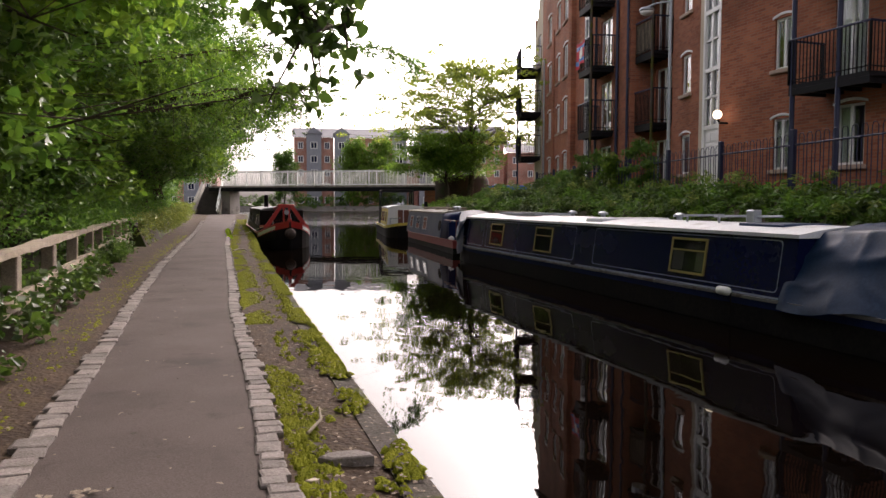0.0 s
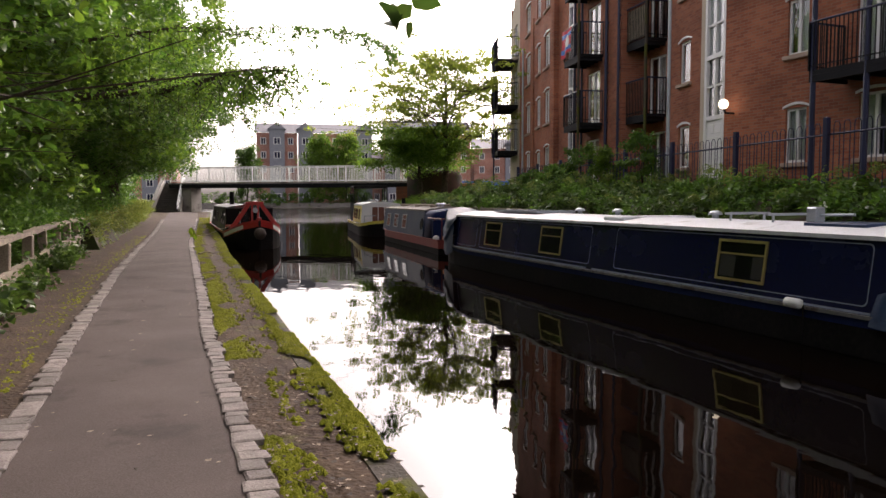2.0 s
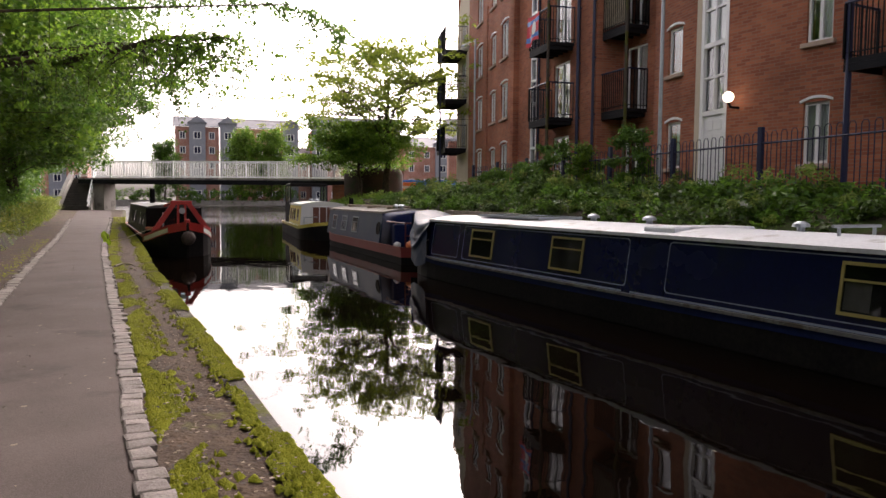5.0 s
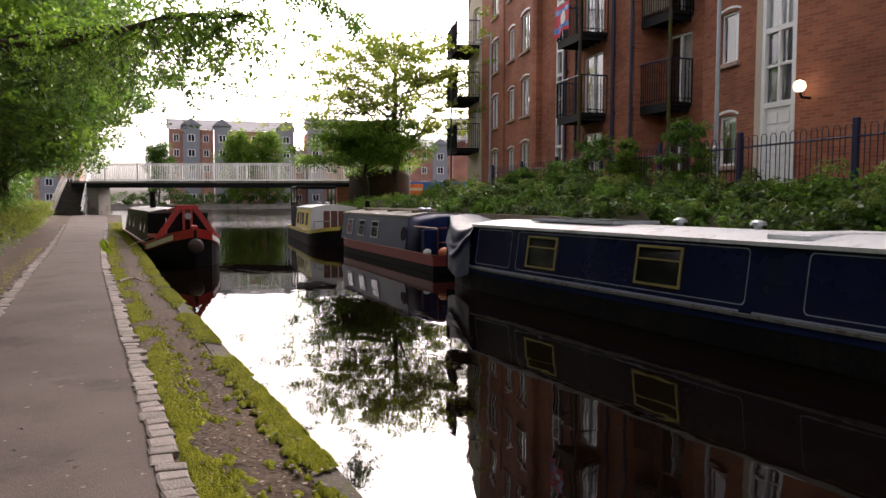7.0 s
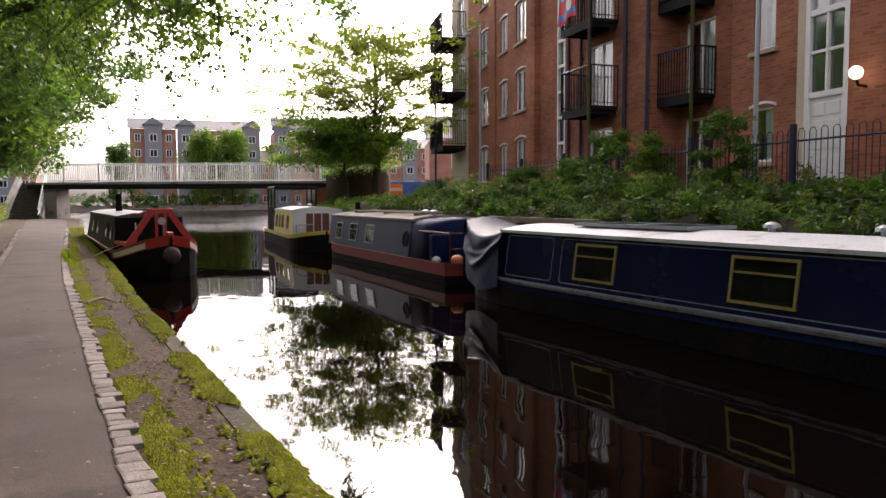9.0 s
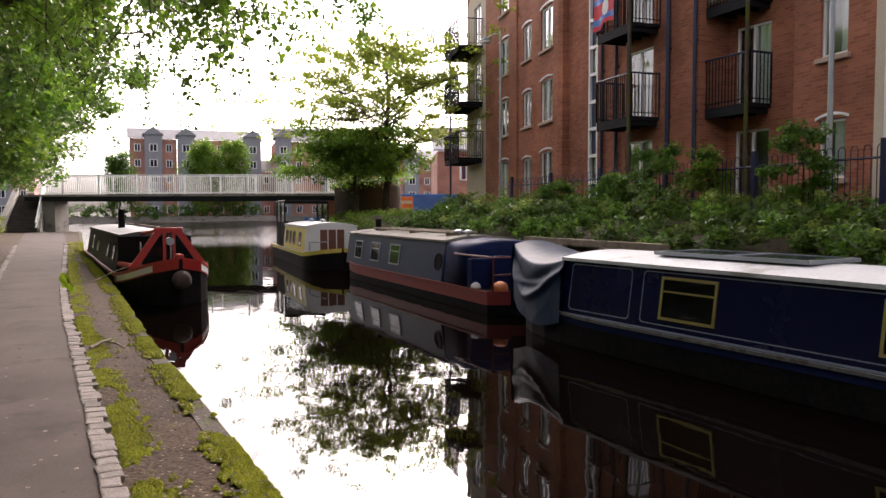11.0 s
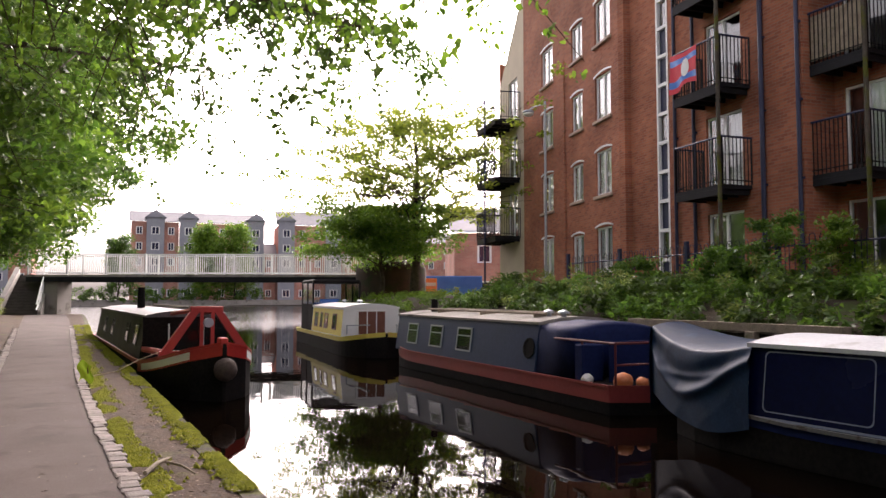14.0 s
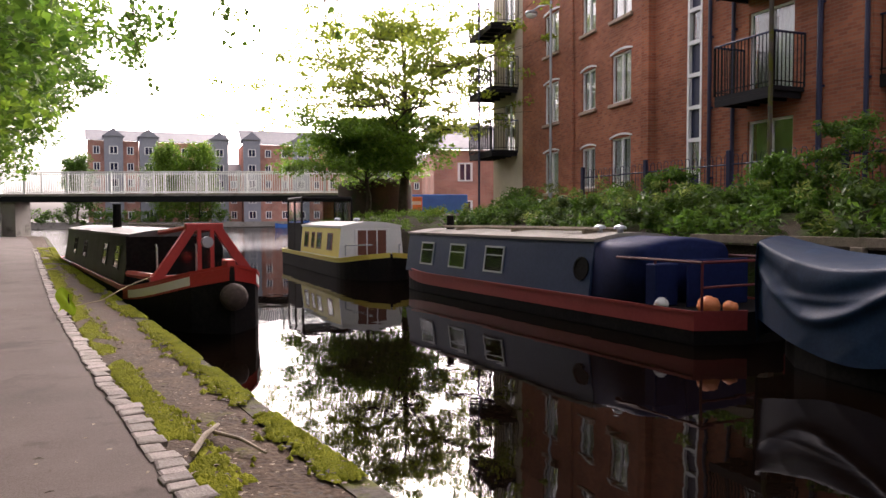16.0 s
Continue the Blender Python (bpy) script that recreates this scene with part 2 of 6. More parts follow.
M = dict(
    path=surf("trodden_asphalt", (0.068, 0.052, 0.046), (0.126, 0.1, 0.09), 1.1, 110, 0.92, 0.3, stain=(0.065, 0.05, 0.046), stain_scale=1.3, stain_at=0.56, spec=0.15, depth=0.012),
    soil=surf("verge_soil", (0.032, 0.02, 0.013), (0.1, 0.067, 0.045), 2.6, 28, 0.95, 0.6, stain=(0.1, 0.105, 0.018), stain_scale=1.6, stain_at=0.6, spec=0.15, depth=0.03),
    bank=surf("bank_earth", (0.03, 0.024, 0.016), (0.07, 0.055, 0.036), 1.5, 20, 0.95, 0.8, stain=(0.05, 0.075, 0.02), stain_scale=0.9, stain_at=0.48, spec=0.15, depth=0.04),
    grass=surf("grass_ground", (0.05, 0.085, 0.018), (0.1, 0.16, 0.03), 1.2, 30, 0.95, 0.8, spec=0.1, depth=0.03),
    bed=surf("canal_silt", (0.02, 0.016, 0.01), (0.035, 0.028, 0.018), 1, 10, 0.95, 0.2),
    sett=surf("stone_sett", (0.15, 0.125, 0.112), (0.28, 0.245, 0.225), 9, 70, 0.85, 0.5, stain=(0.14, 0.12, 0.1), stain_scale=6, stain_at=0.6, rand=0.25, spec=0.25),
    coping=surf("coping_stone", (0.05, 0.042, 0.033), (0.11, 0.094, 0.078), 3, 40, 0.9, 0.8, stain=(0.08, 0.085, 0.015), stain_scale=2.2, stain_at=0.48, spec=0.2),
    moss=surf("moss", (0.085, 0.1, 0.008), (0.23, 0.24, 0.02), 5, 120, 1.0, 0.8, spec=0.05, depth=0.012),
    water=water_mat("canal_water"),
    wood=surf("grey_fence_wood", (0.16, 0.125, 0.09), (0.34, 0.28, 0.2), 5, 60, 0.85, 0.5, stain=(0.1, 0.11, 0.04), stain_scale=4, stain_at=0.62, rand=0.15),
    bark=surf("bark", (0.035, 0.028, 0.02), (0.1, 0.08, 0.055), 6, 40, 0.95, 1.0, stain=(0.07, 0.085, 0.03), stain_scale=2, stain_at=0.58, spec=0.15, depth=0.03),
    brick=brick_mat("red_brick", (0.4, 0.14, 0.075), (0.26, 0.085, 0.05), (0.29, 0.17, 0.12)),
    # distant brick, lightened so its colour carries the haze
    brick_hazed=brick_mat("hazed_red_brick", (0.5, 0.24, 0.18), (0.42, 0.18, 0.14), (0.45, 0.33, 0.28)),
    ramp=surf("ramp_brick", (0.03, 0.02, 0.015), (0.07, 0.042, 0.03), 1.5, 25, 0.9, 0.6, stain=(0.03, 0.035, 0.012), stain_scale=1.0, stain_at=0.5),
    # distant slate, its colour lifted for haze as well
    slate_hazed=surf("hazed_slate", (0.24, 0.25, 0.29), (0.33, 0.34, 0.38), 2, 25, 0.7, 0.2),
    dark_stone=surf("dark_step_stone", (0.035, 0.029, 0.025), (0.08, 0.068, 0.06), 3, 40, 0.9, 0.4),
    # boat curtain with the indoor shade mixed into its colour
    shaded_curtain=surf("shaded_curtain", (0.1, 0.09, 0.08), (0.18, 0.165, 0.15), 8, 40, 0.9, 0.2),
    render=surf("beige_render", (0.5, 0.42, 0.32), (0.62, 0.54, 0.42), 0.8, 25, 0.85, 0.2, spec=0.25),
    stone=surf("sill_stone", (0.36, 0.26, 0.2), (0.48, 0.36, 0.28), 3, 50, 0.85, 0.3),
    white=surf("white_upvc", (0.74, 0.75, 0.74), (0.84, 0.84, 0.83), 2, 30, 0.4, 0.02),
    rail_white=surf("white_rail_paint", (0.7, 0.72, 0.7), (0.84, 0.85, 0.83), 3, 40, 0.5, 0.1, stain=(0.45, 0.42, 0.36), stain_scale=3, stain_at=0.66),
    navy_metal=surf("navy_metal_paint", (0.007, 0.011, 0.04), (0.014, 0.02, 0.065), 2, 40, 0.45, 0.1),
    black_metal=surf("black_metal", (0.008, 0.008, 0.01), (0.018, 0.018, 0.021), 3, 50, 0.65, 0.2, spec=0.15),
    galv=surf("galvanised_steel", (0.3, 0.33, 0.36), (0.42, 0.45, 0.48), 5, 50, 0.45, 0.1, metal=0.7),
    concrete=surf("concrete", (0.2, 0.18, 0.16), (0.33, 0.31, 0.28), 1.5, 35, 0.9, 0.4, stain=(0.12, 0.11, 0.09), stain_scale=1.2, stain_at=0.56),
    slate=surf("slate_roof", (0.1, 0.1, 0.115), (0.17, 0.17, 0.19), 2, 25, 0.7, 0.4),
    room=surf("room_plaster", (0.25, 0.24, 0.22), (0.32, 0.31, 0.28), 1, 10, 0.9, 0),
    # curtain white, kept bright to double as sky reflection in the windows
    curtain=surf("net_curtain_sky_glint", (0.76, 0.77, 0.77), (0.86, 0.86, 0.85), 4, 30, 0.9, 0.2),
    glass=glass_mat("double_glazing", ior=1.85),
    boat_glass=glass_mat("boat_window_glass", (0.6, 0.64, 0.64), 1.35),
    leaf=leaf_mat("leaf_green", (0.037, 0.1, 0.012), (0.088, 0.178, 0.02), 0.38),
    leaf_dark=leaf_mat("leaf_dark", (0.026, 0.06, 0.009), (0.062, 0.115, 0.016), 0.4),
    leaf_fresh=leaf_mat("leaf_fresh", (0.06, 0.138, 0.012), (0.125, 0.215, 0.022), 0.42),
    leaf_olive=leaf_mat("leaf_olive", (0.075, 0.11, 0.015), (0.15, 0.18, 0.03), 0.5),
    leaf_sunlit=leaf_mat("leaf_sunlit", (0.1, 0.15, 0.015), (0.2, 0.25, 0.03), 0.55),
    grass_blade=leaf_mat("grass_blade", (0.07, 0.12, 0.02), (0.17, 0.22, 0.05), 0.4),
    litter=surf("dead_leaf", (0.11, 0.075, 0.05), (0.34, 0.27, 0.2), 30, 90, 0.9, 0.3),
    b_blue=surf("boat_blue_paint", (0.0016, 0.0036, 0.027), (0.0028, 0.006, 0.04), 0.9, 15, 0.25, 0.05, stain=(0.0045, 0.0075, 0.027), stain_scale=1.4, spec=0.3),
    b_grey=surf("boat_slate_paint", (0.016, 0.034, 0.078), (0.026, 0.048, 0.105), 1.0, 15, 0.45, 0.05, spec=0.25),
    b_navy=surf("boat_navy_paint", (0.005, 0.011, 0.05), (0.009, 0.018, 0.075), 1.2, 15, 0.7, 0.05, spec=0.12),
    b_black=surf("boat_blacking", (0.006, 0.006, 0.007), (0.018, 0.016, 0.015), 1.5, 20, 0.6, 0.2, stain=(0.03, 0.02, 0.014), stain_scale=3, stain_at=0.66, spec=0.06),
    b_red=surf("boat_red_paint", (0.42, 0.025, 0.02), (0.52, 0.04, 0.03), 1.5, 20, 0.45, 0.05),
    b_maroon=surf("boat_maroon_paint", (0.25, 0.032, 0.03), (0.33, 0.05, 0.044), 1.5, 20, 0.45, 0.05, stain=(0.2, 0.08, 0.07), stain_scale=2.5, stain_at=0.64),
    maroon_dark=surf("dark_maroon_paint", (0.09, 0.012, 0.014), (0.14, 0.02, 0.022), 1.5, 20, 0.5, 0.05),
    b_yellow=surf("boat_yellow_paint", (0.74, 0.58, 0.1), (0.84, 0.7, 0.16), 1.5, 20, 0.45, 0.05),
    b_cream=surf("boat_cream_paint", (0.78, 0.78, 0.76), (0.86, 0.86, 0.84), 1.5, 20, 0.45, 0.05),
    b_roof=surf("boat_roof_grey", (0.5, 0.52, 0.54), (0.66, 0.68, 0.7), 1.2, 25, 0.55, 0.1, stain=(0.35, 0.35, 0.33), stain_scale=1.5),
    b_roof_dark=surf("boat_roof_dark", (0.07, 0.07, 0.075), (0.14, 0.14, 0.145), 1.2, 25, 0.6, 0.1),
    dark_leaf=surf("wet_dead_leaf", (0.025, 0.018, 0.012), (0.07, 0.05, 0.035), 20, 80, 0.9, 0.3),
    b_green=surf("boat_dark_green", (0.007, 0.009, 0.008), (0.016, 0.019, 0.016), 1.5, 20, 0.5, 0.05, spec=0.12),
    line=surf("coachline_paint", (0.15, 0.18, 0.26), (0.24, 0.28, 0.36), 4, 30, 0.5, 0.02),
    rub=surf("worn_rubbing_strake", (0.1, 0.1, 0.105), (0.22, 0.22, 0.22), 5, 60, 0.5, 0.2, stain=(0.08, 0.06, 0.05), stain_scale=5, stain_at=0.5),
    brass=surf("brass", (0.45, 0.36, 0.13), (0.6, 0.5, 0.22), 6, 60, 0.35, 0.05, metal=0.8),
    tarp=surf("blue_tarpaulin", (0.005, 0.018, 0.046), (0.01, 0.032, 0.075), 2.5, 30, 0.55, 0.12, stain=(0.016, 0.046, 0.1), stain_scale=2, stain_at=0.6, spec=0.2),
    solar=surf("solar_cell", (0.008, 0.01, 0.035), (0.015, 0.018, 0.06), 3, 30, 0.12, 0.0),
    varnish=surf("varnished_wood", (0.12, 0.035, 0.02), (0.2, 0.07, 0.04), 4, 40, 0.45, 0.1),
    rope=surf("rope", (0.3, 0.24, 0.16), (0.45, 0.37, 0.26), 20, 90, 0.95, 0.4),
    orange=surf("orange_plastic", (0.75, 0.2, 0.06), (0.85, 0.3, 0.12), 4, 30, 0.5, 0.05),
    fender=surf("white_fender", (0.7, 0.7, 0.68), (0.82, 0.82, 0.8), 4, 30, 0.5, 0.05),
    coir=surf("rope_fender", (0.05, 0.035, 0.03), (0.1, 0.07, 0.055), 20, 90, 0.95, 0.8),
    lime=surf("hi_vis_plastic", (0.5, 0.75, 0.02), (0.6, 0.85, 0.05), 6, 40, 0.5, 0.05),
    flag_red=surf("flag_red", (0.55, 0.04, 0.06), (0.65, 0.07, 0.09), 4, 40, 0.8, 0.1),
    bluebin=surf("blue_paint", (0.02, 0.12, 0.45), (0.04, 0.18, 0.55), 2, 30, 0.5, 0.05),
)
globe_mat, gn, gl = node_mat("lit_globe")
gn["Principled BSDF"].inputs["Base Color"].default_value = (0.9, 0.85, 0.75, 1)
gn["Principled BSDF"].inputs["Emission Color"].default_value = (1.0, 0.88, 0.62, 1)
gn["Principled BSDF"].inputs["Emission Strength"].default_value = 1.5


# ---- mesh helpers ----
def finish(name, bm, material, parent=None, label="", smooth=False):
    me = bpy.data.meshes.new(name)
    bm.to_mesh(me)
    bm.free()
    for mm in (material if isinstance(material, (list, tuple)) else [material]):
        me.materials.append(mm)
    if smooth:
        me.polygons.foreach_set("use_smooth", [True] * len(me.polygons))
    ob = new(name, me)
    if parent:
        ob.parent = parent
    if label:
        ob["label"] = label
    return ob


def part(name, bm, material, parent, label="", smooth=False):
    return finish(name, bm, material, parent, label, smooth)


def thing(name, m=None, label="", category="", group="", kind=""):
    ob = new(name)
    ob.empty_display_size = 0.2
    if m is not None:
        ob.matrix_world = m
    return tagged(ob, label, category, group, kind)


def box(bm, x0, x1, y0, y1, z0, z1, bevel=0.0, m=None):
    vs = [bm.verts.new(v) for v in ((x0, y0, z0), (x1, y0, z0), (x1, y1, z0), (x0, y1, z0), (x0, y0, z1), (x1, y0, z1), (x1, y1, z1), (x0, y1, z1))]
    fs = [bm.faces.new([vs[i] for i in q]) for q in ((0, 3, 2, 1), (4, 5, 6, 7), (0, 1, 5, 4), (1, 2, 6, 5), (2, 3, 7, 6), (3, 0, 4, 7))]
    if bevel:
        es = list({e for f in fs for e in f.edges})
        r = bmesh.ops.bevel(bm, geom=es, offset=bevel, segments=1, affect="EDGES")
        vs = list({v for f in r["faces"] for v in f.verts})
    if m is not None:
        for v in vs:
            v.co = m @ v.co
    return vs


def B(*args, **kw):
    bm = bmesh.new()
    box(bm, *args, **kw)
    return bm


def tube(bm, pts, radii, sides=6):
    """A round bar along pts."""
    pts = [Vector(p) for p in pts]
    if not isinstance(radii, (list, tuple)):
        radii = [radii] * len(pts)
    rings = []
    for i, p in enumerate(pts):
        d = (pts[min(i + 1, len(pts) - 1)] - pts[max(i - 1, 0)]).normalized()
        a = d.orthogonal().normalized() if abs(d.z) > 0.95 else d.cross(Vector((0, 0, 1))).normalized()
        b = d.cross(a).normalized()
        rings.append([bm.verts.new(p + (a * math.cos(k * 2 * math.pi / sides) + b * math.sin(k * 2 * math.pi / sides)) * radii[i]) for k in range(sides)])
    for r, s in zip(rings, rings[1:]):
        for k in range(sides):
            bm.faces.new((r[k], r[(k + 1) % sides], s[(k + 1) % sides], s[k]))
    bm.faces.new(rings[0][::-1])
    bm.faces.new(rings[-1])


def T(pts, radii, sides=6):
    bm = bmesh.new()
    tube(bm, pts, radii, sides)
    return bm


def loft(rings, closed=False, caps=True):
    """A skin over rings of equally many points."""
    bm = bmesh.new()
    rows = [[bm.verts.new(p) for p in r] for r in rings]
    n = len(rows[0])
    for r, s in zip(rows, rows[1:]):
        for k in range(n if closed else n - 1):
            q = (r[k], r[(k + 1) % n], s[(k + 1) % n], s[k])
            if (q[0].co - q[3].co).length > 1e-6 or (q[1].co - q[2].co).length > 1e-6:
                bm.faces.new(q)
    if caps and closed:
        bm.faces.new(rows[0][::-1])
        bm.faces.new(rows[-1])
    bmesh.ops.remove_doubles(bm, verts=bm.verts, dist=1e-5)
    bmesh.ops.recalc_face_normals(bm, faces=bm.faces)
    return bm


def np_mesh(name, verts, faces, material, parent=None, smooth=False):
    """A mesh from arrays: verts (n, 3) and faces (m, 3 or 4)."""
    me = bpy.data.meshes.new(name)
    verts, faces = np.asarray(verts, np.float32), np.asarray(faces, np.int32)
    k = faces.shape[1]
    me.vertices.add(len(verts))
    me.vertices.foreach_set("co", verts.ravel())
    me.loops.add(faces.size)
    me.loops.foreach_set("vertex_index", faces.ravel())
    me.polygons.add(len(faces))
    me.polygons.foreach_set("loop_start", np.arange(0, faces.size, k, dtype=np.int32))
    me.update(calc_edges=True)
    if smooth:
        me.polygons.foreach_set("use_smooth", [True] * len(faces))
    for mm in (material if isinstance(material, (list, tuple)) else [material]):
        me.materials.append(mm)
    ob = new(name, me)
    if parent:
        ob.parent = parent
    return ob


def leaf_arrays(rng, centres, size, droop=0.3, narrow=0.6, rounded=False):
    """Folded leaves of four points, or six where rounded: verts and triangles."""
    n = len(centres)
    s = size * rng.uniform(0.65, 1.3, (n, 1))
    ax = rng.normal(size=(n, 3))
    ax[:, 2] = ax[:, 2] * 0.6 - droop
    ax /= np.linalg.norm(ax, axis=1, keepdims=True)
    side = np.cross(ax, rng.normal(size=(n, 3)) + np.array([0, 0, 1.6]))
    side /= np.linalg.norm(side, axis=1, keepdims=True) + 1e-9
    nor = np.cross(side, ax)
    w = narrow * 0.5
    shape = [(-0.5, 0, 0), (-0.12, w, 0.12), (0.5, 0, 0), (-0.12, -w, 0.12)]
    tris = [(0, 1, 2), (0, 2, 3)]
    if rounded:
        shape = [(-0.5, 0, 0), (-0.28, w, 0.1), (0.12, w * 0.85, 0.1), (0.5, 0, -0.06), (0.12, -w * 0.85, 0.1), (-0.28, -w, 0.1)]
        tris = [(0, 1, 2), (0, 2, 3), (0, 3, 4), (0, 4, 5)]
    v = np.stack([centres + ax * s * a + side * s * b + nor * s * c for a, b, c in shape], 1).reshape(-1, 3)
    i = np.arange(n)[:, None] * len(shape)
    f = np.concatenate([i + np.array([t]) for t in tris])
    return v, f


# ---- the lie of the land ----
WATER = -0.35
EDGE_Y = [-40, 4, 8, 10, 12.5, 16, 20, 24, 27, 30, 40, 56, 62, 75, 90, 112]
EDGE_X = [0.7, 0.76, 0.78, 0.82, 0.84, 0.9, 0.94, 1.08, 1.16, 1.22, 1.26, 2.0, 2.2, -6, -22, -50]
BANK_Y = [-40, 18, 24, 31, 36, 42, 52, 62, 80, 112, 150]
BANK_X = [8.9, 8.95, 9.35, 10.15, 10.75, 11.7, 14.2, 17.5, 26, 40, 56]
LEFT_Y = [-40, 4, 6.5, 9, 14.5, 18, 22, 30, 40, 50, 57]
LEFT_X = [-1.08, -1.12, -1.16, -1.22, -1.28, -1.26, -1.22, -1.08, -0.98, -0.88, -0.8]
RIGHT_Y = [-40, 4.5, 6.5, 8.7, 12, 18, 22, 27, 32, 40, 50, 57]
RIGHT_X = [0.01, 0.0, -0.04, -0.06, -0.02, 0.01, 0.03, 0.12, 0.3, 0.6, 0.98, 1.1]


def rise(y):
    """The towpath climbs a little towards the footbridge."""
    t = min(1.0, max(0.0, (y - 26) / 32))
    return 0.42 * t * t * (3 - 2 * t)


def edge_x(y):
    return float(np.interp(y, EDGE_Y, EDGE_X))


def bank_x(y):
    return float(np.interp(y, BANK_Y, BANK_X))


def left_x(y):
    return float(np.interp(y, LEFT_Y, LEFT_X))


def right_x(y):
    return float(np.interp(y, RIGHT_Y, RIGHT_X))


def fence_x(y):
    return 11.6 + (y - 14.4) * 0.172


def build_ground():
    ys = [-1500, -200, -40] + list(np.arange(-20, 60, 1.0)) + list(range(60, 151, 3)) + [151.5, 170, 250, 1500]
    rows = []
    rng = np.random.default_rng(3)
    for y in ys:
        e, b = edge_x(y), bank_x(y)
        far = y > 151
        bed = 0.25 if far else -1.2
        row = [(-1500, y, 0.4), (-60, y, 0.6), (-14, y, 0.3), (-6, y, 0.25), (-3.2, y, 0.1), (-2.4, y, 0.03), (left_x(y) - 0.3, y, -0.005),
               (left_x(y) + 0.15, y, -0.03), (right_x(y) - 0.1, y, -0.03), (right_x(y) + 0.25, y, -0.012), (e - 0.25, y, -0.03), (e - 0.12, y, -0.05), (e - 0.1, y, bed)]
        row = [(x, yy, z if z < -1 else z + rise(y)) for x, yy, z in row]
        if far:
            row = [(x, yy, 0.3) for x, yy, z in row]
        top = 0.25 if far else 0.85
        row += [(b + 0.12, y, bed), (b + 0.14, y, top), (b + 0.8, y, top + (0.1 if far else 0.25)), (b + 1.8, y, 0.3 if far else 1.35), (b + 3.5, y, 0.3 if far else 1.5), (60, y, 0.3 if far else 1.5), (1500, y, 0.4 if far else 1.5)]
        rows.append(row)
    n = len(rows[0])
    v = np.array(rows, float).reshape(-1, 3)
    f = [(a * n + k, a * n + k + 1, (a + 1) * n + k + 1, (a + 1) * n + k) for a in range(len(ys) - 1) for k in range(n - 1)]
    ob = np_mesh("ground", v, f, [M["soil"], M["bed"], M["bank"]])
    for p in ob.data.polygons:
        k = p.index % (n - 1)
        p.material_index = 1 if k in (11, 12, 13) else (2 if k > 13 or k < 5 else 0)
    return tagged(ob, "dark soil towpath verge and canal banks with moss", "ground", kind="structure")


ground = build_ground()


def strip_mesh(name, ys, fa, fb, za, zb, material, label, category, crown=0.0):
    rows = []
    for y in ys:
        a, b = fa(y), fb(y)
        rows.append([(a + (b - a) * k / 4, y, rise(y) + za + (zb - za) * k / 4 + crown * (1 - (k / 2 - 1) ** 2)) for k in range(5)])
    v = np.array(rows).reshape(-1, 3)
    f = [(i * 5 + k, i * 5 + k + 1, (i + 1) * 5 + k + 1, (i + 1) * 5 + k) for i in range(len(ys) - 1) for k in range(4)]
    return tagged(np_mesh(name, v, f, material, smooth=True), label, category, kind="structure")


towpath = strip_mesh("towpath", np.arange(-30, 58.5, 0.5), lambda y: left_x(y) + 0.02, lambda y: right_x(y) + 0.02, 0, 0, M["path"], "worn grey-brown tarmac towpath beside the canal", "path", 0.015)
water = np_mesh("water", [(-1400, -1400, WATER), (1400, -1400, WATER), (1400, 151.2, WATER), (-1400, 151.2, WATER)], [(0, 1, 2, 3)], M["water"])
tagged(water, "still dark canal water mirroring sky and buildings", "water", kind="structure")


def build_wall_strip(name, ys, f, thick, z0, z1, material, label, lift=lambda y: 0.0):
    bm = loft([[(f(y), y, z0), (f(y), y, z1 + lift(y)), (f(y) + thick, y, z1 + lift(y)), (f(y) + thick, y, z0)] for y in ys], closed=True)
    return tagged(finish(name, bm, material), label, "wall", kind="structure")


build_wall_strip("wall_canal_west", list(np.arange(-40, 63, 1.0)), lambda y: edge_x(y) - 0.16, 0.16, -1.25, -0.035, M["coping"], "mossy stone canal edge", rise)
build_wall_strip("wall_canal_east", list(np.arange(-40, 63, 1.0)) + [70, 80, 112, 151], bank_x, 0.16, -1.25, 0.88, M["bank"], "earth-stained brick canal bank wall below weeds")

# ---- the brick apartment building on the far bank ----
building = thing("apartment_building", label="four-storey red brick canalside apartment building with balconies", category="building")
BASE, TOP = 1.4, 13.0


def facade(p, q):
    """A frame on a wall from p to q: x along it, y out towards the canal."""
    d = Vector((q[0] - p[0], q[1] - p[1], 0))
    length = d.length
    d.normalize()
    return Matrix(((d.x, -d.y, 0, p[0]), (d.y, d.x, 0, p[1]), (0, 0, 1, 0), (0, 0, 0, 1))), length


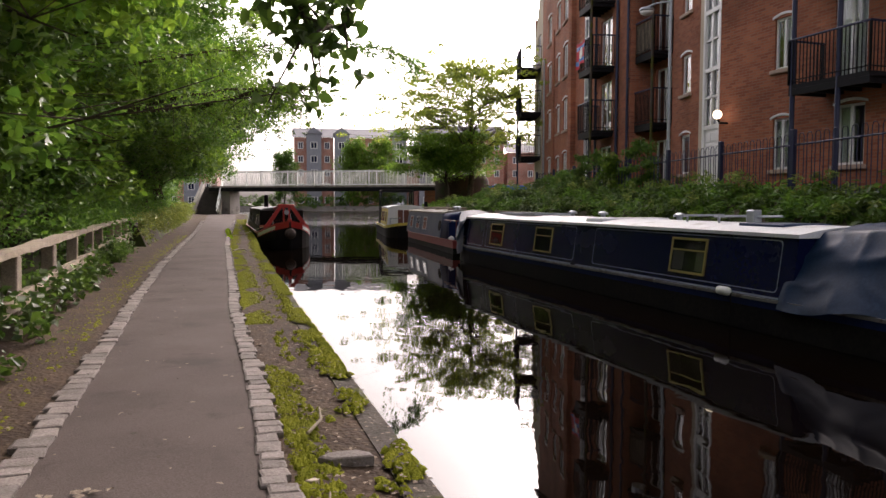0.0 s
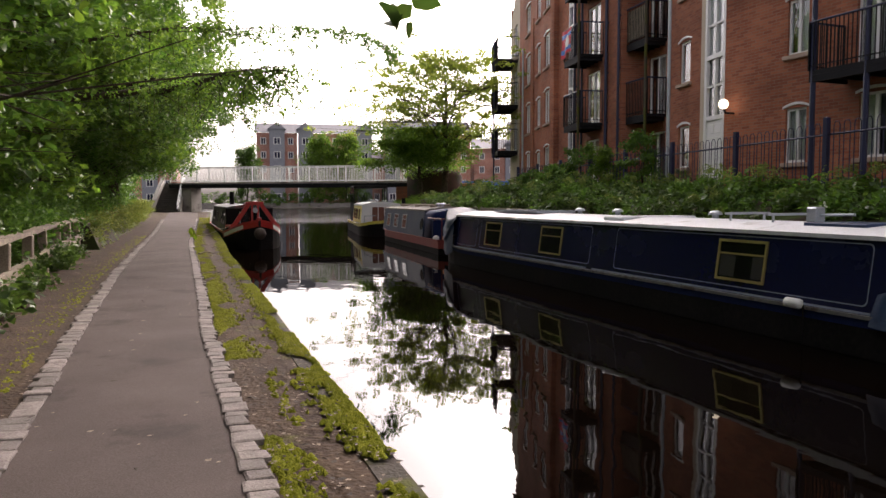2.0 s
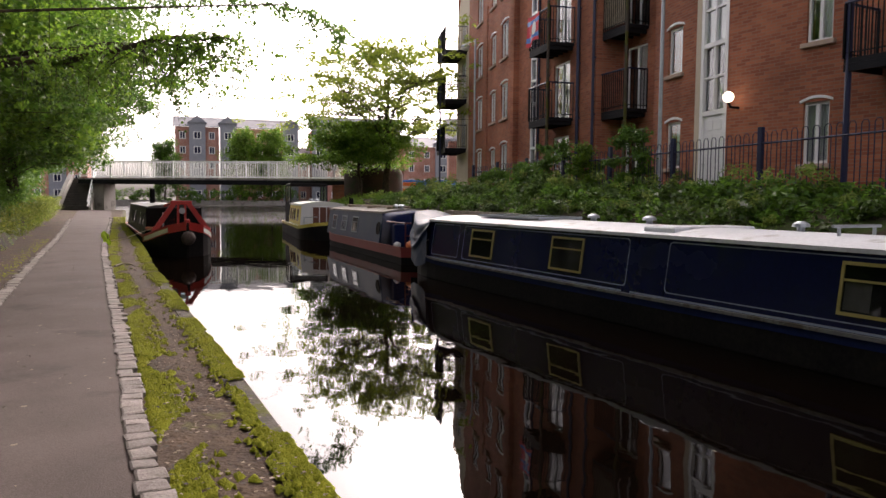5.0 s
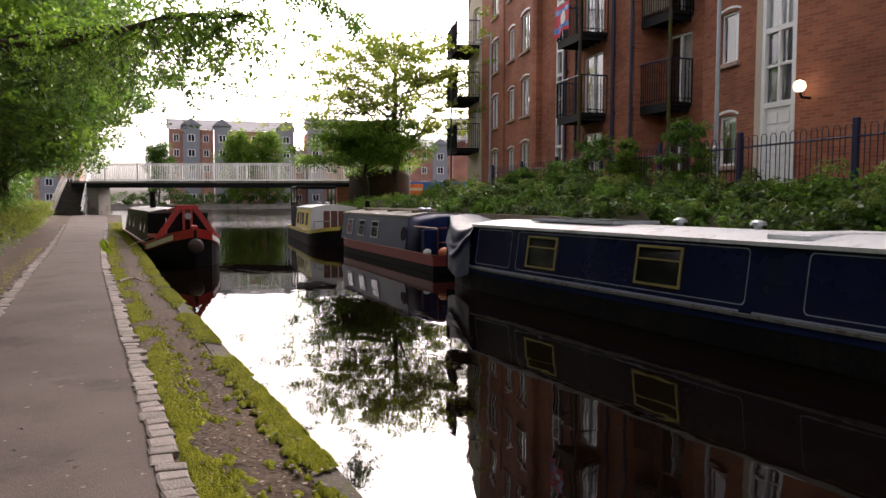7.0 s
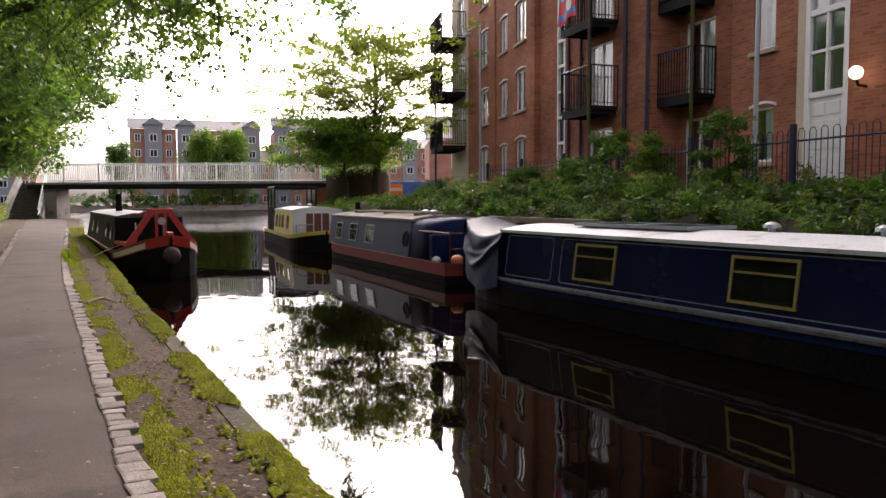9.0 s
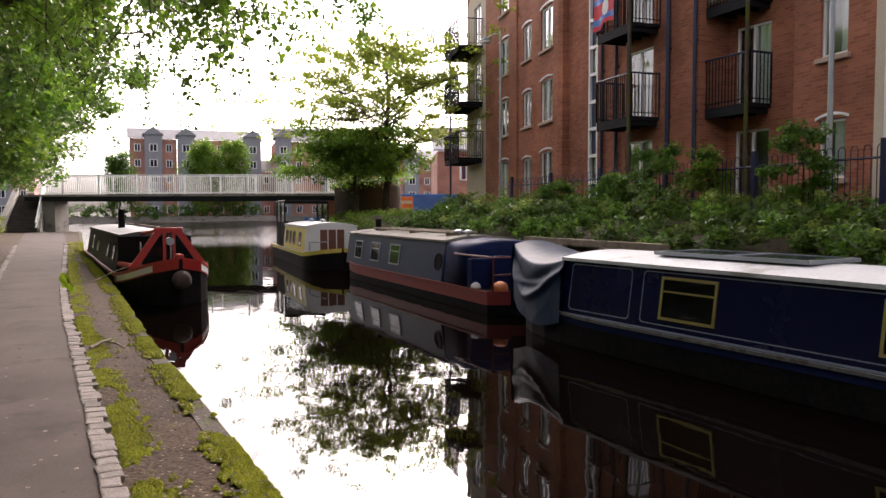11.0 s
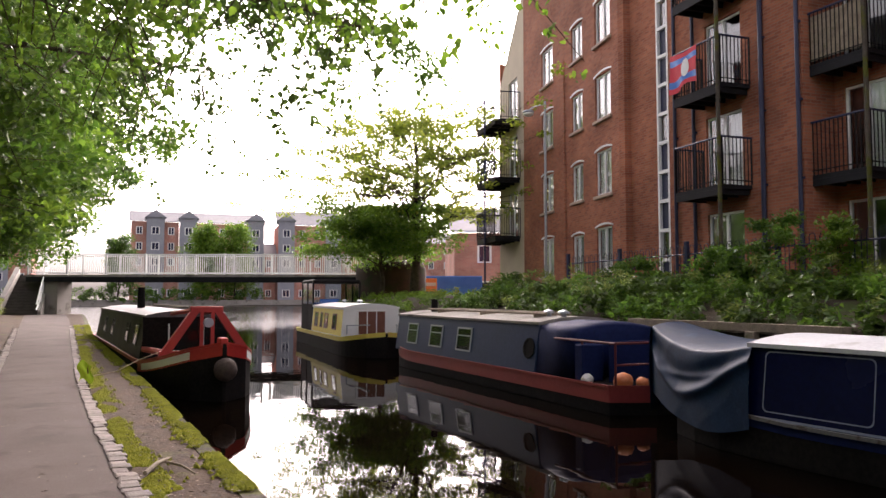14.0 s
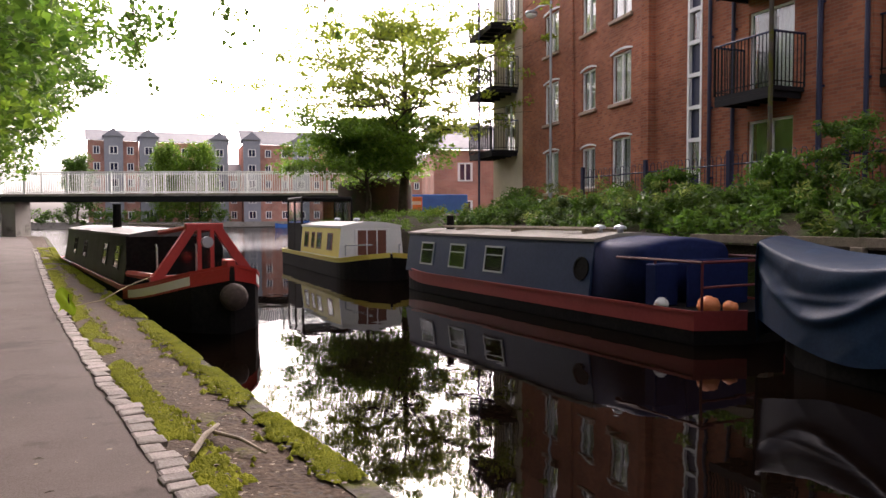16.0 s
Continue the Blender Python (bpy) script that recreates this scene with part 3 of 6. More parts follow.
def pierced(length, z0, z1, holes, thick=0.3, start=0.0, top=None):
    """A wall with real openings; top(u) may lower or raise its upper edge."""
    bm = bmesh.new()
    us = sorted({start, length, *[h[0] for h in holes], *[h[1] for h in holes]})
    zs = sorted({z0, z1, *[h[2] for h in holes], *[h[3] for h in holes]})

    def solid(i, j):
        if not (0 <= i < len(us) - 1 and 0 <= j < len(zs) - 1):
            return False
        u, z = (us[i] + us[i + 1]) / 2, (zs[j] + zs[j + 1]) / 2
        return not any(h[0] < u < h[1] and h[2] < z < h[3] for h in holes)

    def q(*pts):
        bm.faces.new([bm.verts.new((u, y, top(u) if top and z == z1 else z)) for u, y, z in pts])

    for i in range(len(us) - 1):
        for j in range(len(zs) - 1):
            if not solid(i, j):
                continue
            a, b, c, d = us[i], us[i + 1], zs[j], zs[j + 1]
            q((a, 0, c), (a, 0, d), (b, 0, d), (b, 0, c))
            q((a, -thick, c), (b, -thick, c), (b, -thick, d), (a, -thick, d))
            if not solid(i - 1, j):
                q((a, 0, c), (a, -thick, c), (a, -thick, d), (a, 0, d))
            if not solid(i + 1, j):
                q((b, 0, c), (b, 0, d), (b, -thick, d), (b, -thick, c))
            if not solid(i, j - 1):
                q((a, 0, c), (b, 0, c), (b, -thick, c), (a, -thick, c))
            if not solid(i, j + 1):
                q((a, 0, d), (a, -thick, d), (b, -thick, d), (b, 0, d))
    bmesh.ops.remove_doubles(bm, verts=bm.verts, dist=1e-4)
    bmesh.ops.recalc_face_normals(bm, faces=bm.faces)
    return bm


def window(parent, m, u0, u1, z0, z1, lights=2, transom=0.0, sill=True, arch=True, curtain=0, name="window", material="white"):
    """A framed window set back in its opening, with panes, sill and head."""
    bm = bmesh.new()
    y0, y1, t = -0.13, -0.06, 0.06
    box(bm, u0, u0 + t, y0, y1, z0, z1)
    box(bm, u1 - t, u1, y0, y1, z0, z1)
    box(bm, u0 + t, u1 - t, y0, y1, z0, z0 + t)
    box(bm, u0 + t, u1 - t, y0, y1, z1 - t, z1)
    for k in range(1, lights):
        c = u0 + (u1 - u0) * k / lights
        box(bm, c - 0.04, c + 0.04, y0, y1 + 0.004, z0 + t, z1 - t)
    if transom:
        zt = z0 + (z1 - z0) * transom
        box(bm, u0 + t, u1 - t, y0 + 0.004, y1 + 0.002, zt - 0.03, zt + 0.03)
    bm.transform(m)
    w = part(name, bm, M[material], parent)
    for k in range(lights):
        a, b = u0 + (u1 - u0) * k / lights + t, u0 + (u1 - u0) * (k + 1) / lights - t
        bm = B(a - 0.01, b + 0.01, -0.105, -0.095, z0 + t - 0.01, z1 - t + 0.01)
        bm.transform(m)
        g = part("pane", bm, M["glass"], w)
        g.visible_shadow = False
    if curtain:
        n, c0, c1 = 14, u0 + 0.03, u1 - 0.03
        for side in (0, 1):
            if not curtain & (1 << side):
                continue
            # wide curtains also imitate bright sky mirrored in the glass
            share = 0.6 if (u0 + z0 * 7.3) % 1.0 > 0.5 else 0.44
            a, b = (c0, c0 + (c1 - c0) * share) if side == 0 else (c1 - (c1 - c0) * (0.95 - share), c1)
            bm = loft([[(a + (b - a) * k / n, -0.165 + 0.02 * math.sin(k * 2.2), z) for k in range(n + 1)] for z in (z0 + 0.05, z1 - 0.05)], caps=False)
            bm.transform(m)
            part("curtain", bm, M["curtain"], w, "white net curtain, also standing in for sky reflected in the pane")
    if sill:
        bm = B(u0 - 0.09, u1 + 0.09, -0.1, 0.09, z0 - 0.11, z0 - 0.004, bevel=0.012)
        bm.transform(m)
        part("sill", bm, M["stone"], w, "stone sill")
    if arch:
        n = 8
        rings = []
        for k in range(n + 1):
            u = u0 - 0.08 + (u1 - u0 + 0.16) * k / n
            rise = 0.09 * (1 - (2 * k / n - 1) ** 2)
            rings.append([(u, 0.025, z1 + rise - 0.005), (u, 0.025, z1 + rise + 0.05), (u, -0.12, z1 + rise + 0.05), (u, -0.12, z1 - 0.01)])
        bm = loft(rings, closed=True)
        bm.transform(m)
        part("head", bm, M["stone"] if material != "white" else M["white"], w, "pale arched window head")
    return w


def balcony(parent, m, u0, u1, depth, z, high=1.25, solid=False, material="black_metal", out=0.0):
    """A steel balcony: slab, joists, top rail, bars, bottom rail."""
    bm = B(u0, u1, out, out + depth, z - 0.1, z)
    bm.transform(m)
    slab = part("balcony", bm, M["black_metal"], parent, "dark steel balcony with barred railing")
    for k in range(5):
        u = u0 + 0.1 + (u1 - u0 - 0.2) * k / 4
        bm = B(u - 0.03, u + 0.03, out + 0.02, out + depth - 0.064, z - 0.24, z - 0.1)
        bm.transform(m)
        part("joist", bm, M["black_metal"], slab)
    bm = B(u0, u1, out + depth - 0.06, out + depth, z - 0.25, z - 0.104)
    bm.transform(m)
    part("edge_beam", bm, M["black_metal"], slab)
    bm = bmesh.new()
    corners = [(u0, out), (u0, out + depth), (u1, out + depth), (u1, out)]
    tube(bm, [(u, y, z + high) for u, y in corners], 0.028, 6)
    bm.transform(m)
    part("handrail", bm, M["navy_metal"], slab)
    bm = bmesh.new()
    for (a, b) in zip(corners, corners[1:]):
        n = max(2, int(math.dist(a, b) / 0.105))
        for k in range(n + 1):
            u, y = a[0] + (b[0] - a[0]) * k / n, a[1] + (b[1] - a[1]) * k / n
            r = 0.022 if k in (0, n) else 0.009
            box(bm, u - r, u + r, y - r, y + r, z + 0.002, z + high - 0.02)
        p, q = Vector((*a, z + 0.1)), Vector((*b, z + 0.1))
        tube(bm, [p, q], 0.014, 4)
    bm.transform(m)
    part("balustrade", bm, M[material], slab)["kind"] = "stuff"
    if solid:
        bm = B(u0 + 0.03, u1 - 0.03, out + depth - 0.05, out + depth - 0.035, z + 0.08, z + high - 0.08)
        bm.transform(m)
        part("screen", bm, M["wood"] if solid == "wood" else M["navy_metal"], slab, "slatted privacy screen behind the bars")
    return slab


def pipe(parent, m, u, z0, z1, r=0.045, material="black_metal", y=0.07):
    bm = T([(u, y, z0), (u, y, z1)], r, 8)
    for k in range(int((z1 - z0) / 1.8)):
        box(bm, u - r - 0.02, u + r + 0.02, 0.0, y, z0 + 0.9 + k * 1.8, z0 + 0.95 + k * 1.8)
    bm.transform(m)
    return part("downpipe", bm, M[material], parent, "painted downpipe")


SILLS, HEADS = [2.24, 4.84, 7.42, 10.05], [3.76, 6.35, 8.94, 11.55]

# main block
mA, lA = facade((15.53, 30.36), (18.41, 39.83))
oA = 2.4
cols = [(oA - 1.42, oA - 0.2), (oA + 0.9, oA + 1.92), (oA + 3.86, oA + 5.16)]
holes = [(a, b, s + (0.0 if i != 1 else 0.05), h - (0.0 if i != 1 else 0.12)) for i, (a, b) in enumerate(cols) for s, h in zip(SILLS, HEADS)]
wA = pierced(lA, BASE, TOP, holes, top=lambda u: TOP + 2.4)
wA.transform(mA)
part("wall", wA, M["brick"], building)
rng = random.Random(5)
for h in holes:
    window(building, mA, *h, lights=2 if h[1] - h[0] > 1 else 1, transom=0.0, curtain=rng.choice((3, 3, 3, 1)))
pipe(building, mA, oA + 2.5, BASE, 10.4, 0.04, "brick")
bm = B(0.0, lA, -0.02, 0.3, TOP + 2.38, TOP + 2.54)
bm.transform(mA)
part("gutter", bm, M["navy_metal"], building)

# wing beyond the main block, turning away with the canal
mG, lG = facade((18.41, 39.83), (19.5, 43.4))
doorsG = [(0.9, 2.3, z, z + 2.1) for z in (4.15, 6.8, 9.45)]
wG = pierced(lG, BASE, TOP + 2.4, doorsG, top=lambda u: TOP + 2.4 - 1.0 * u)
wG.transform(mG)
part("wall", wG, M["render"], building, "pale rendered end wall")
for h in doorsG:
    window(building, mG, *h, lights=2, sill=False, arch=False, curtain=0)
    balcony(building, mG, 0.5, 3.6, 1.2, h[2])
bm = T([(2.0, 1.25, BASE), (2.0, 1.25, 10.7)], 0.05, 8)
bm.transform(mG)
part("balcony_post", bm, M["navy_metal"], building)

# recessed balcony bays between the blocks
mB, lB = facade((14.06, 21.02), (15.75, 30.42))
mC, lC = facade((15.2, 21.0), (15.44, 23.56))
FLOORS = (4.18, 6.7, 9.22)
doorsB = [(4.5, 5.86, z, z + 2.02) for z in (1.6, *FLOORS)]
doorsC = [(1.03, 2.13, z, z + 2.02) for z in (1.6, *FLOORS)]
glazing = [(7.48, 8.04, 1.6, 12.6)]
wB = pierced(lB, BASE, TOP, doorsB + glazing, start=2.54)
wB.transform(mB)
part("wall", wB, M["brick"], building)
wC = pierced(lC, BASE, TOP, doorsC, start=-0.4)
wC.transform(mC)
part("wall", wC, M["brick"], building)
bm = B(2.54, 2.84, -1.05, -0.302, BASE, TOP)
bm.transform(mB)
part("wall", bm, M["brick"], building)
for i, h in enumerate(doorsB + doorsC):
    window(building, mB if i < 4 else mC, *h, lights=2, sill=False, arch=False, curtain=(0, 1, 0, 2)[i % 4], name="balcony_door")
for z in FLOORS:
    balcony(building, mB, 4.2, 6.0, 0.9, z, high=1.17)
    balcony(building, mC, 1.0, 2.6, 0.72, z, high=1.2, solid="wood" if z == FLOORS[1] else False)
for m, u, y in ((mB, 4.23, 0.95), (mC, 1.02, 0.77)):
    bm = T([(u, y, BASE), (u, y, 11.0)], 0.05, 8)
    bm.transform(m)
    part("balcony_post", bm, M["coping"], building, "weathered steel balcony post")
# glazed stair strip: white rails with clear and navy panels
bm = bmesh.new()
for u in (7.48, 7.97):
    box(bm, u, u + 0.07, -0.13, 0.012, 1.6, 12.6)
zz = 1.6
for k in range(13):
    box(bm, 7.55, 7.97, -0.125, 0.008, zz, zz + 0.1)
    zz += 0.86
bm.transform(mB)
strip = part("stair_window", bm, M["white"], building, "tall white stair window with navy panels")
for k in range(12):
    z = 1.7 + 0.86 * k
    bm = B(7.54, 7.98, -0.1, -0.085, z - 0.01, z + 0.77)
    bm.transform(mB)
    p = part("pane" if k % 4 == 1 else "panel", bm, M["glass"] if k % 4 == 1 else M["navy_metal"], strip)
for u, r in ((7.12, 0.05), (6.3, 0.05), (3.75, 0.06), (2.62, 0.05)):
    pipe(building, mB, u, BASE, 12.6, r, "navy_metal")
pipe(building, mC, 2.5, BASE, 12.6, 0.05, "navy_metal")
# return of the main block
mR, lR = facade((15.85, 30.33), (15.53, 30.36))
bm = B(0, lR, -0.3, 0.0, BASE, TOP)
bm.transform(mR)
part("wall", bm, M["brick"], building)

# stair tower with the white door
mE, lE = facade((13.8, 17.4), (14.55, 20.85))
winE = [(2.06, 2.78, s, s + 1.25) for s in (2.27, 4.82, 7.4, 10.0)]
doorE = [(0.0, 1.15, 1.5, 12.2)]
wE = pierced(lE, BASE, TOP, winE + doorE, start=-0.02)
wE.transform(mE)
part("wall", wE, M["brick"], building)
for h in winE:
    window(building, mE, *h, lights=1, transom=0.0, curtain=1)
bm = bmesh.new()
for u in (0.0, 1.03):
    box(bm, u, u + 0.12, -0.14, 0.012, 1.5, 12.2)
for z in (3.58, 5.28, 7.0, 8.7, 10.4, 12.1):
    box(bm, 0.12, 1.03, -0.13, 0.0, z - 0.05, z + 0.07)
for k, z in enumerate((3.65, 5.35, 7.07, 8.77, 10.47)):
    box(bm, 0.545, 0.605, -0.125, -0.01, z, z + 1.58)
    box(bm, 0.12, 0.545, -0.12, -0.02, z + 0.8, z + 0.86)
    box(bm, 0.605, 1.03, -0.12, -0.02, z + 0.8, z + 0.86)
bm.transform(mE)
stairwin = part("stair_window", bm, M["white"], building, "tall white stair window over the entrance")
for k, z in enumerate((3.65, 5.35, 7.07, 8.77, 10.47)):
    for a, b in ((0.12, 0.545), (0.605, 1.03)):
        for c in (z, z + 0.86):
            bm = B(a, b, -0.09, -0.08, c, c + 0.8)
            bm.transform(mE)
            part("pane", bm, M["glass"], stairwin).visible_shadow = False
            # sheet added behind each pane; navy ones stand in for dark reflections
            bm = B(a, b, -0.115, -0.105, c, c + 0.8)
            bm.transform(mE)
            part("blind", bm, M["navy_metal"] if k != 1 else M["curtain"], stairwin)
bm = B(0.12, 1.03, -0.12, -0.05, 1.52, 3.53)
bm.transform(mE)
door = part("door", bm, M["white"], building, "white panelled entrance door")
for a in (0.22, 0.62):
    for c, d in ((1.65, 2.3), (2.45, 3.05), (3.15, 3.42)):
        bm = B(a, a + 0.3, -0.055, -0.03, c, d, bevel=0.012)
        bm.transform(mE)
        part("panel", bm, M["white"], door)
bm = T([(0.95, -0.03, 2.3), (0.95, 0.02, 2.3), (0.83, 0.02, 2.3)], 0.012, 6)
bm.transform(mE)
part("handle", bm, M["galv"], door)
bm = B(1.15, 1.36, 0.0, 0.02, 1.5, 12.2)
bm.transform(mE)
part("trim", bm, M["render"], building, "beige render band")

# near block
mD, lD = facade((14.35, 4.0), (13.8, 17.4))
off = 6.0
winD = [(off + 4.7, off + 5.32, s, h) for s, h in ((2.2, 3.52), (4.8, 6.12), (7.4, 8.75), (10.0, 11.4))]
dD = [(off + 2.5, off + 3.4, z, z + 2.0) for z in (4.2, 6.75, 9.3)] + [(off + 2.5, off + 3.3, 2.22, 3.64), (off - 0.6, off + 0.6, 2.2, 3.6), (off - 0.6, off + 0.6, 4.8, 6.1)]
wD = pierced(lD, BASE, TOP, winD + dD)
wD.transform(mD)
part("wall", wD, M["brick"], building)
for i, h in enumerate(winD + dD):
    window(building, mD, *h, lights=2, curtain=(3, 1, 0, 2)[i % 4], sill=i not in (4, 5, 6), arch=i not in (4, 5, 6))
for z in (4.12, 6.67, 9.22):
    balcony(building, mD, off + 1.5, off + 3.72, 1.05, z, high=1.05)
for u in (2.34, 3.65):
    bm = T([(off + u, 1.0, BASE), (off + u, 1.0, 11)], 0.06, 8)
    bm.transform(mD)
    part("balcony_post", bm, M["navy_metal"], building, "navy steel balcony post")
bm = bmesh.new()
bmesh.ops.create_uvsphere(bm, u_segments=16, v_segments=10, radius=0.13)
bm.transform(mD @ Matrix.Translation((lD - 0.36, 0.36, 3.83)))
lampg = part("globe_light", bm, globe_mat, building, "lit round white wall light", True)
bm = T([(lD - 0.36, 0.0, 3.6), (lD - 0.36, 0.28, 3.6), (lD - 0.36, 0.36, 3.72)], 0.03, 8)
bm.transform(mD)
part("bracket", bm, M["black_metal"], lampg)

# closing walls, floors and roof
bm = bmesh.new()
ring = [(14.35, 4.0), (13.8, 17.4), (14.55, 20.85), (15.2, 21.0), (15.44, 23.56), (14.51, 23.52), (15.75, 30.42), (15.53, 30.36), (18.41, 39.83), (19.5, 43.4), (29, 42), (27, 4)]
for a, b in zip(ring[9:], ring[10:] + ring[:1]):
    bm.faces.new([bm.verts.new((a[0], a[1], BASE)), bm.verts.new((b[0], b[1], BASE)), bm.verts.new((b[0], b[1], TOP)), bm.verts.new((a[0], a[1], TOP))])
part("wall", bm, M["brick"], building)
bm = bmesh.new()
for z in (1.45, 4.05, 6.7, 9.35, 12.9):
    inner = [(x + 0.33, y) for x, y in ring[:10]] + ring[10:]
    bm.faces.new([bm.verts.new((x, y, z)) for x, y in inner])
part("floor_slab", bm, M["room"], building)
bm = bmesh.new()
box(bm, 17.6, 17.7, 4.5, 30, 1.45, 12.9)
box(bm, 20.0, 20.1, 29.8, 41.5, 1.45, 12.9)
part("partition", bm, M["room"], building)
outline = [ring[k] for k in (0, 1, 2, 3, 6, 7, 8)]
eave = [(x - 0.35, y, TOP + (0.05 if y < 30.38 else 0.06 if x > 15.6 and y < 31 else 2.5)) for x, y in outline]
ridge = [(21.5, 4.0, 17), (21.5, 17.4, 17), (21.5, 20.8, 17), (21.6, 21, 17), (22, 30.3, 17), (22, 30.36, 17), (23.0, 39.8, 17)]
bm = loft([eave, ridge, [(28.5, y, TOP) for x, y in outline]], caps=False)
part("roof", bm, M["slate"], building)

# flag hung on a balcony rail, slipping down towards one corner
flag_m = mB @ Matrix.Translation((4.95, 0.94, 0))
flag = thing("flag", None, "red and blue striped flag hung on a balcony railing", "flag")


def flag_point(u, v, out=0.0):
    return (1.1 * u, 0.05 + out + 0.03 * math.sin(u * 11 + v * 3) * (0.3 + v), 7.86 - 0.05 * math.sin(u * math.pi) - (0.95 - 0.1 * math.sin(u * 5)) * v)


for a, b, mt in ((0.0, 0.14, "flag_red"), (0.14, 0.3, "bluebin"), (0.3, 0.68, "flag_red"), (0.68, 0.86, "bluebin"), (0.86, 1.0, "flag_red")):
    bm = loft([[flag_point(i / 20, a + (b - a) * k / 4) for k in range(5)] for i in range(21)], caps=False)
    bm.transform(flag_m)
    part("stripe", bm, M[mt], flag, "", True)
bm = bmesh.new()
ring = [bm.verts.new(flag_point(0.42 + 0.12 * math.cos(k * math.pi / 8), 0.48 + 0.27 * math.sin(k * math.pi / 8), 0.006)) for k in range(16)]
hub = bm.verts.new(flag_point(0.42, 0.48, 0.012))
for k in range(16):
    bm.faces.new((hub, ring[k], ring[(k + 1) % 16]))
bm.transform(flag_m)
part("emblem", bm, M["fender"], flag, "pale oval badge", True)

# ---- footbridge, pier, steps ----
bridge = thing("footbridge", label="steel footbridge with white railings over the canal", category="bridge")
BL, BR = Vector((0.2, 61.2, 0)), Vector((15.6, 51.9, 0))
mb, lb = facade((BL.x, BL.y), (BR.x, BR.y))
DECK = 2.62


def bridge_part(name, bm, mat, label="", parent=None):
    bm.transform(mb)
    return part(name, bm, mat, parent or bridge, label)


bm = B(-0.6, lb + 3, -0.9, 0.9, DECK - 0.12, DECK)
bridge_part("deck", bm, M["concrete"])
for y in (-0.9, 0.82):
    bm = B(-0.6, lb + 2, y, y + 0.08, DECK - 0.36, DECK - 0.124)
    box(bm, -0.6, lb + 2, y - 0.04, y + 0.12, DECK - 0.4, DECK - 0.36)
    bridge_part("girder", bm, M["black_metal"], "dark steel bridge girder")
for y in (-0.86, 0.86):
    bm = bmesh.new()
    tube(bm, [(-0.5, y, DECK + 1.12), (lb + 1.5, y, DECK + 1.12)], 0.035, 6)
    tube(bm, [(-0.5, y, DECK + 0.1), (lb + 1.5, y, DECK + 0.1)], 0.025, 4)
    n = int((lb + 2) / 0.12)
    for k in range(n):
        u = -0.5 + (lb + 2) * k / n
        box(bm, u - 0.012, u + 0.012, y - 0.012, y + 0.012, DECK + 0.1, DECK + 1.12)
    rail = bridge_part("railing", bm, M["rail_white"], "white painted bar railing")
    for k in range(10):
        u = -0.5 + (lb + 2) * k / 9
        bm = B(u - 0.04, u + 0.04, y - 0.04, y + 0.04, DECK, DECK + 1.18)
        bridge_part("post", bm, M["rail_white"], "", rail)
bm = B(0.35, 1.15, -0.75, 0.75, -0.2, DECK - 0.4, bevel=0.02)
bridge_part("pier", bm, M["concrete"], "stained concrete bridge pier")
bm = B(lb - 0.8, lb + 2.6, -1.1, 1.1, -1.2, DECK - 0.4, bevel=0.03)
bridge_part("abutment", bm, M["brick"], "dark brick bridge abutment")

steps = thing("steps", label="dark concrete steps rising to the footbridge", category="stairs")
for k in range(14):
    y = 58.2 + 0.33 * k
    bm = B(-1.86 + 0.06 * k, -0.2 + 0.035 * k, y, y + (0.36 if k < 13 else 1.6), 0.2, 0.42 + 0.157 * (k + 1), bevel=0.012)
    part("step", bm, M["dark_stone"], steps)
for x, dx, w in ((-2.12, 0.8, 0.24), ):
    bm = loft([[(x, 57.8, 0), (x, 57.8, 0.9), (x + w, 57.8, 0.9), (x + w, 57.8, 0)], [(x + dx, 62.8, 0), (x + dx, 62.8, 3.1), (x + dx + w, 62.8, 3.1), (x + dx + w, 62.8, 0)]], closed=True)
    part("side_wall", bm, M["concrete"], steps, "pale sloping concrete parapet")
bm = loft([[(-0.18, 58.1, 0), (-0.18, 58.1, 0.6), (-0.02, 58.1, 0.6), (-0.02, 58.1, 0)], [(0.28, 62.6, 0), (0.28, 62.6, 2.6), (0.44, 62.6, 2.6), (0.44, 62.6, 0)]], closed=True)
part("side_wall", bm, M["concrete"], steps)
bm = bmesh.new()
for h in (0.5, 0.95):
    tube(bm, [(-0.24, 57.6, 0.4 + h * 0.6), (-0.14, 58.2, h + 0.5), (0.33, 62.4, h + 2.6)], 0.045, 6)
for k in range(5):
    tube(bm, [(-0.12 + 0.11 * k, 58.3 + k, 0.5 + 0.48 * k), (-0.12 + 0.11 * k, 58.3 + k, 1.5 + 0.48 * k)], 0.03, 6)
part("handrail", bm, M["rail_white"], steps, "white tubular handrail")

# ---- narrowboats ----
def hull_rings(length, beam, bow, stern, sheer, z0, z1, grow=0.0, rise=0.25, bow_power=0.55, n=36):
    """Rings of a narrowboat's side between heights z0 and z1 (above the water); the bow is at y = length."""
    rings = []
    for k in range(n + 1):
        y = length * (1 - (1 - k / n) ** 1.0)
        w = beam / 2
        if y > length - bow:
            w *= max(0.03, (1 - ((y - length + bow) / bow) ** 2.2) ** bow_power) if y < length else 0.03
        if y < stern:
            w *= 0.35 + 0.65 * math.sqrt(max(0.0, 1 - (1 - y / stern) ** 2))
        s = sheer + rise * max(0, (y - length + bow * 1.1) / (bow * 1.1)) ** 2
        a, b = min(z0, s), s if z1 is None else min(z1, s)
        rings.append((y, w + grow, a, b, s))
    return rings


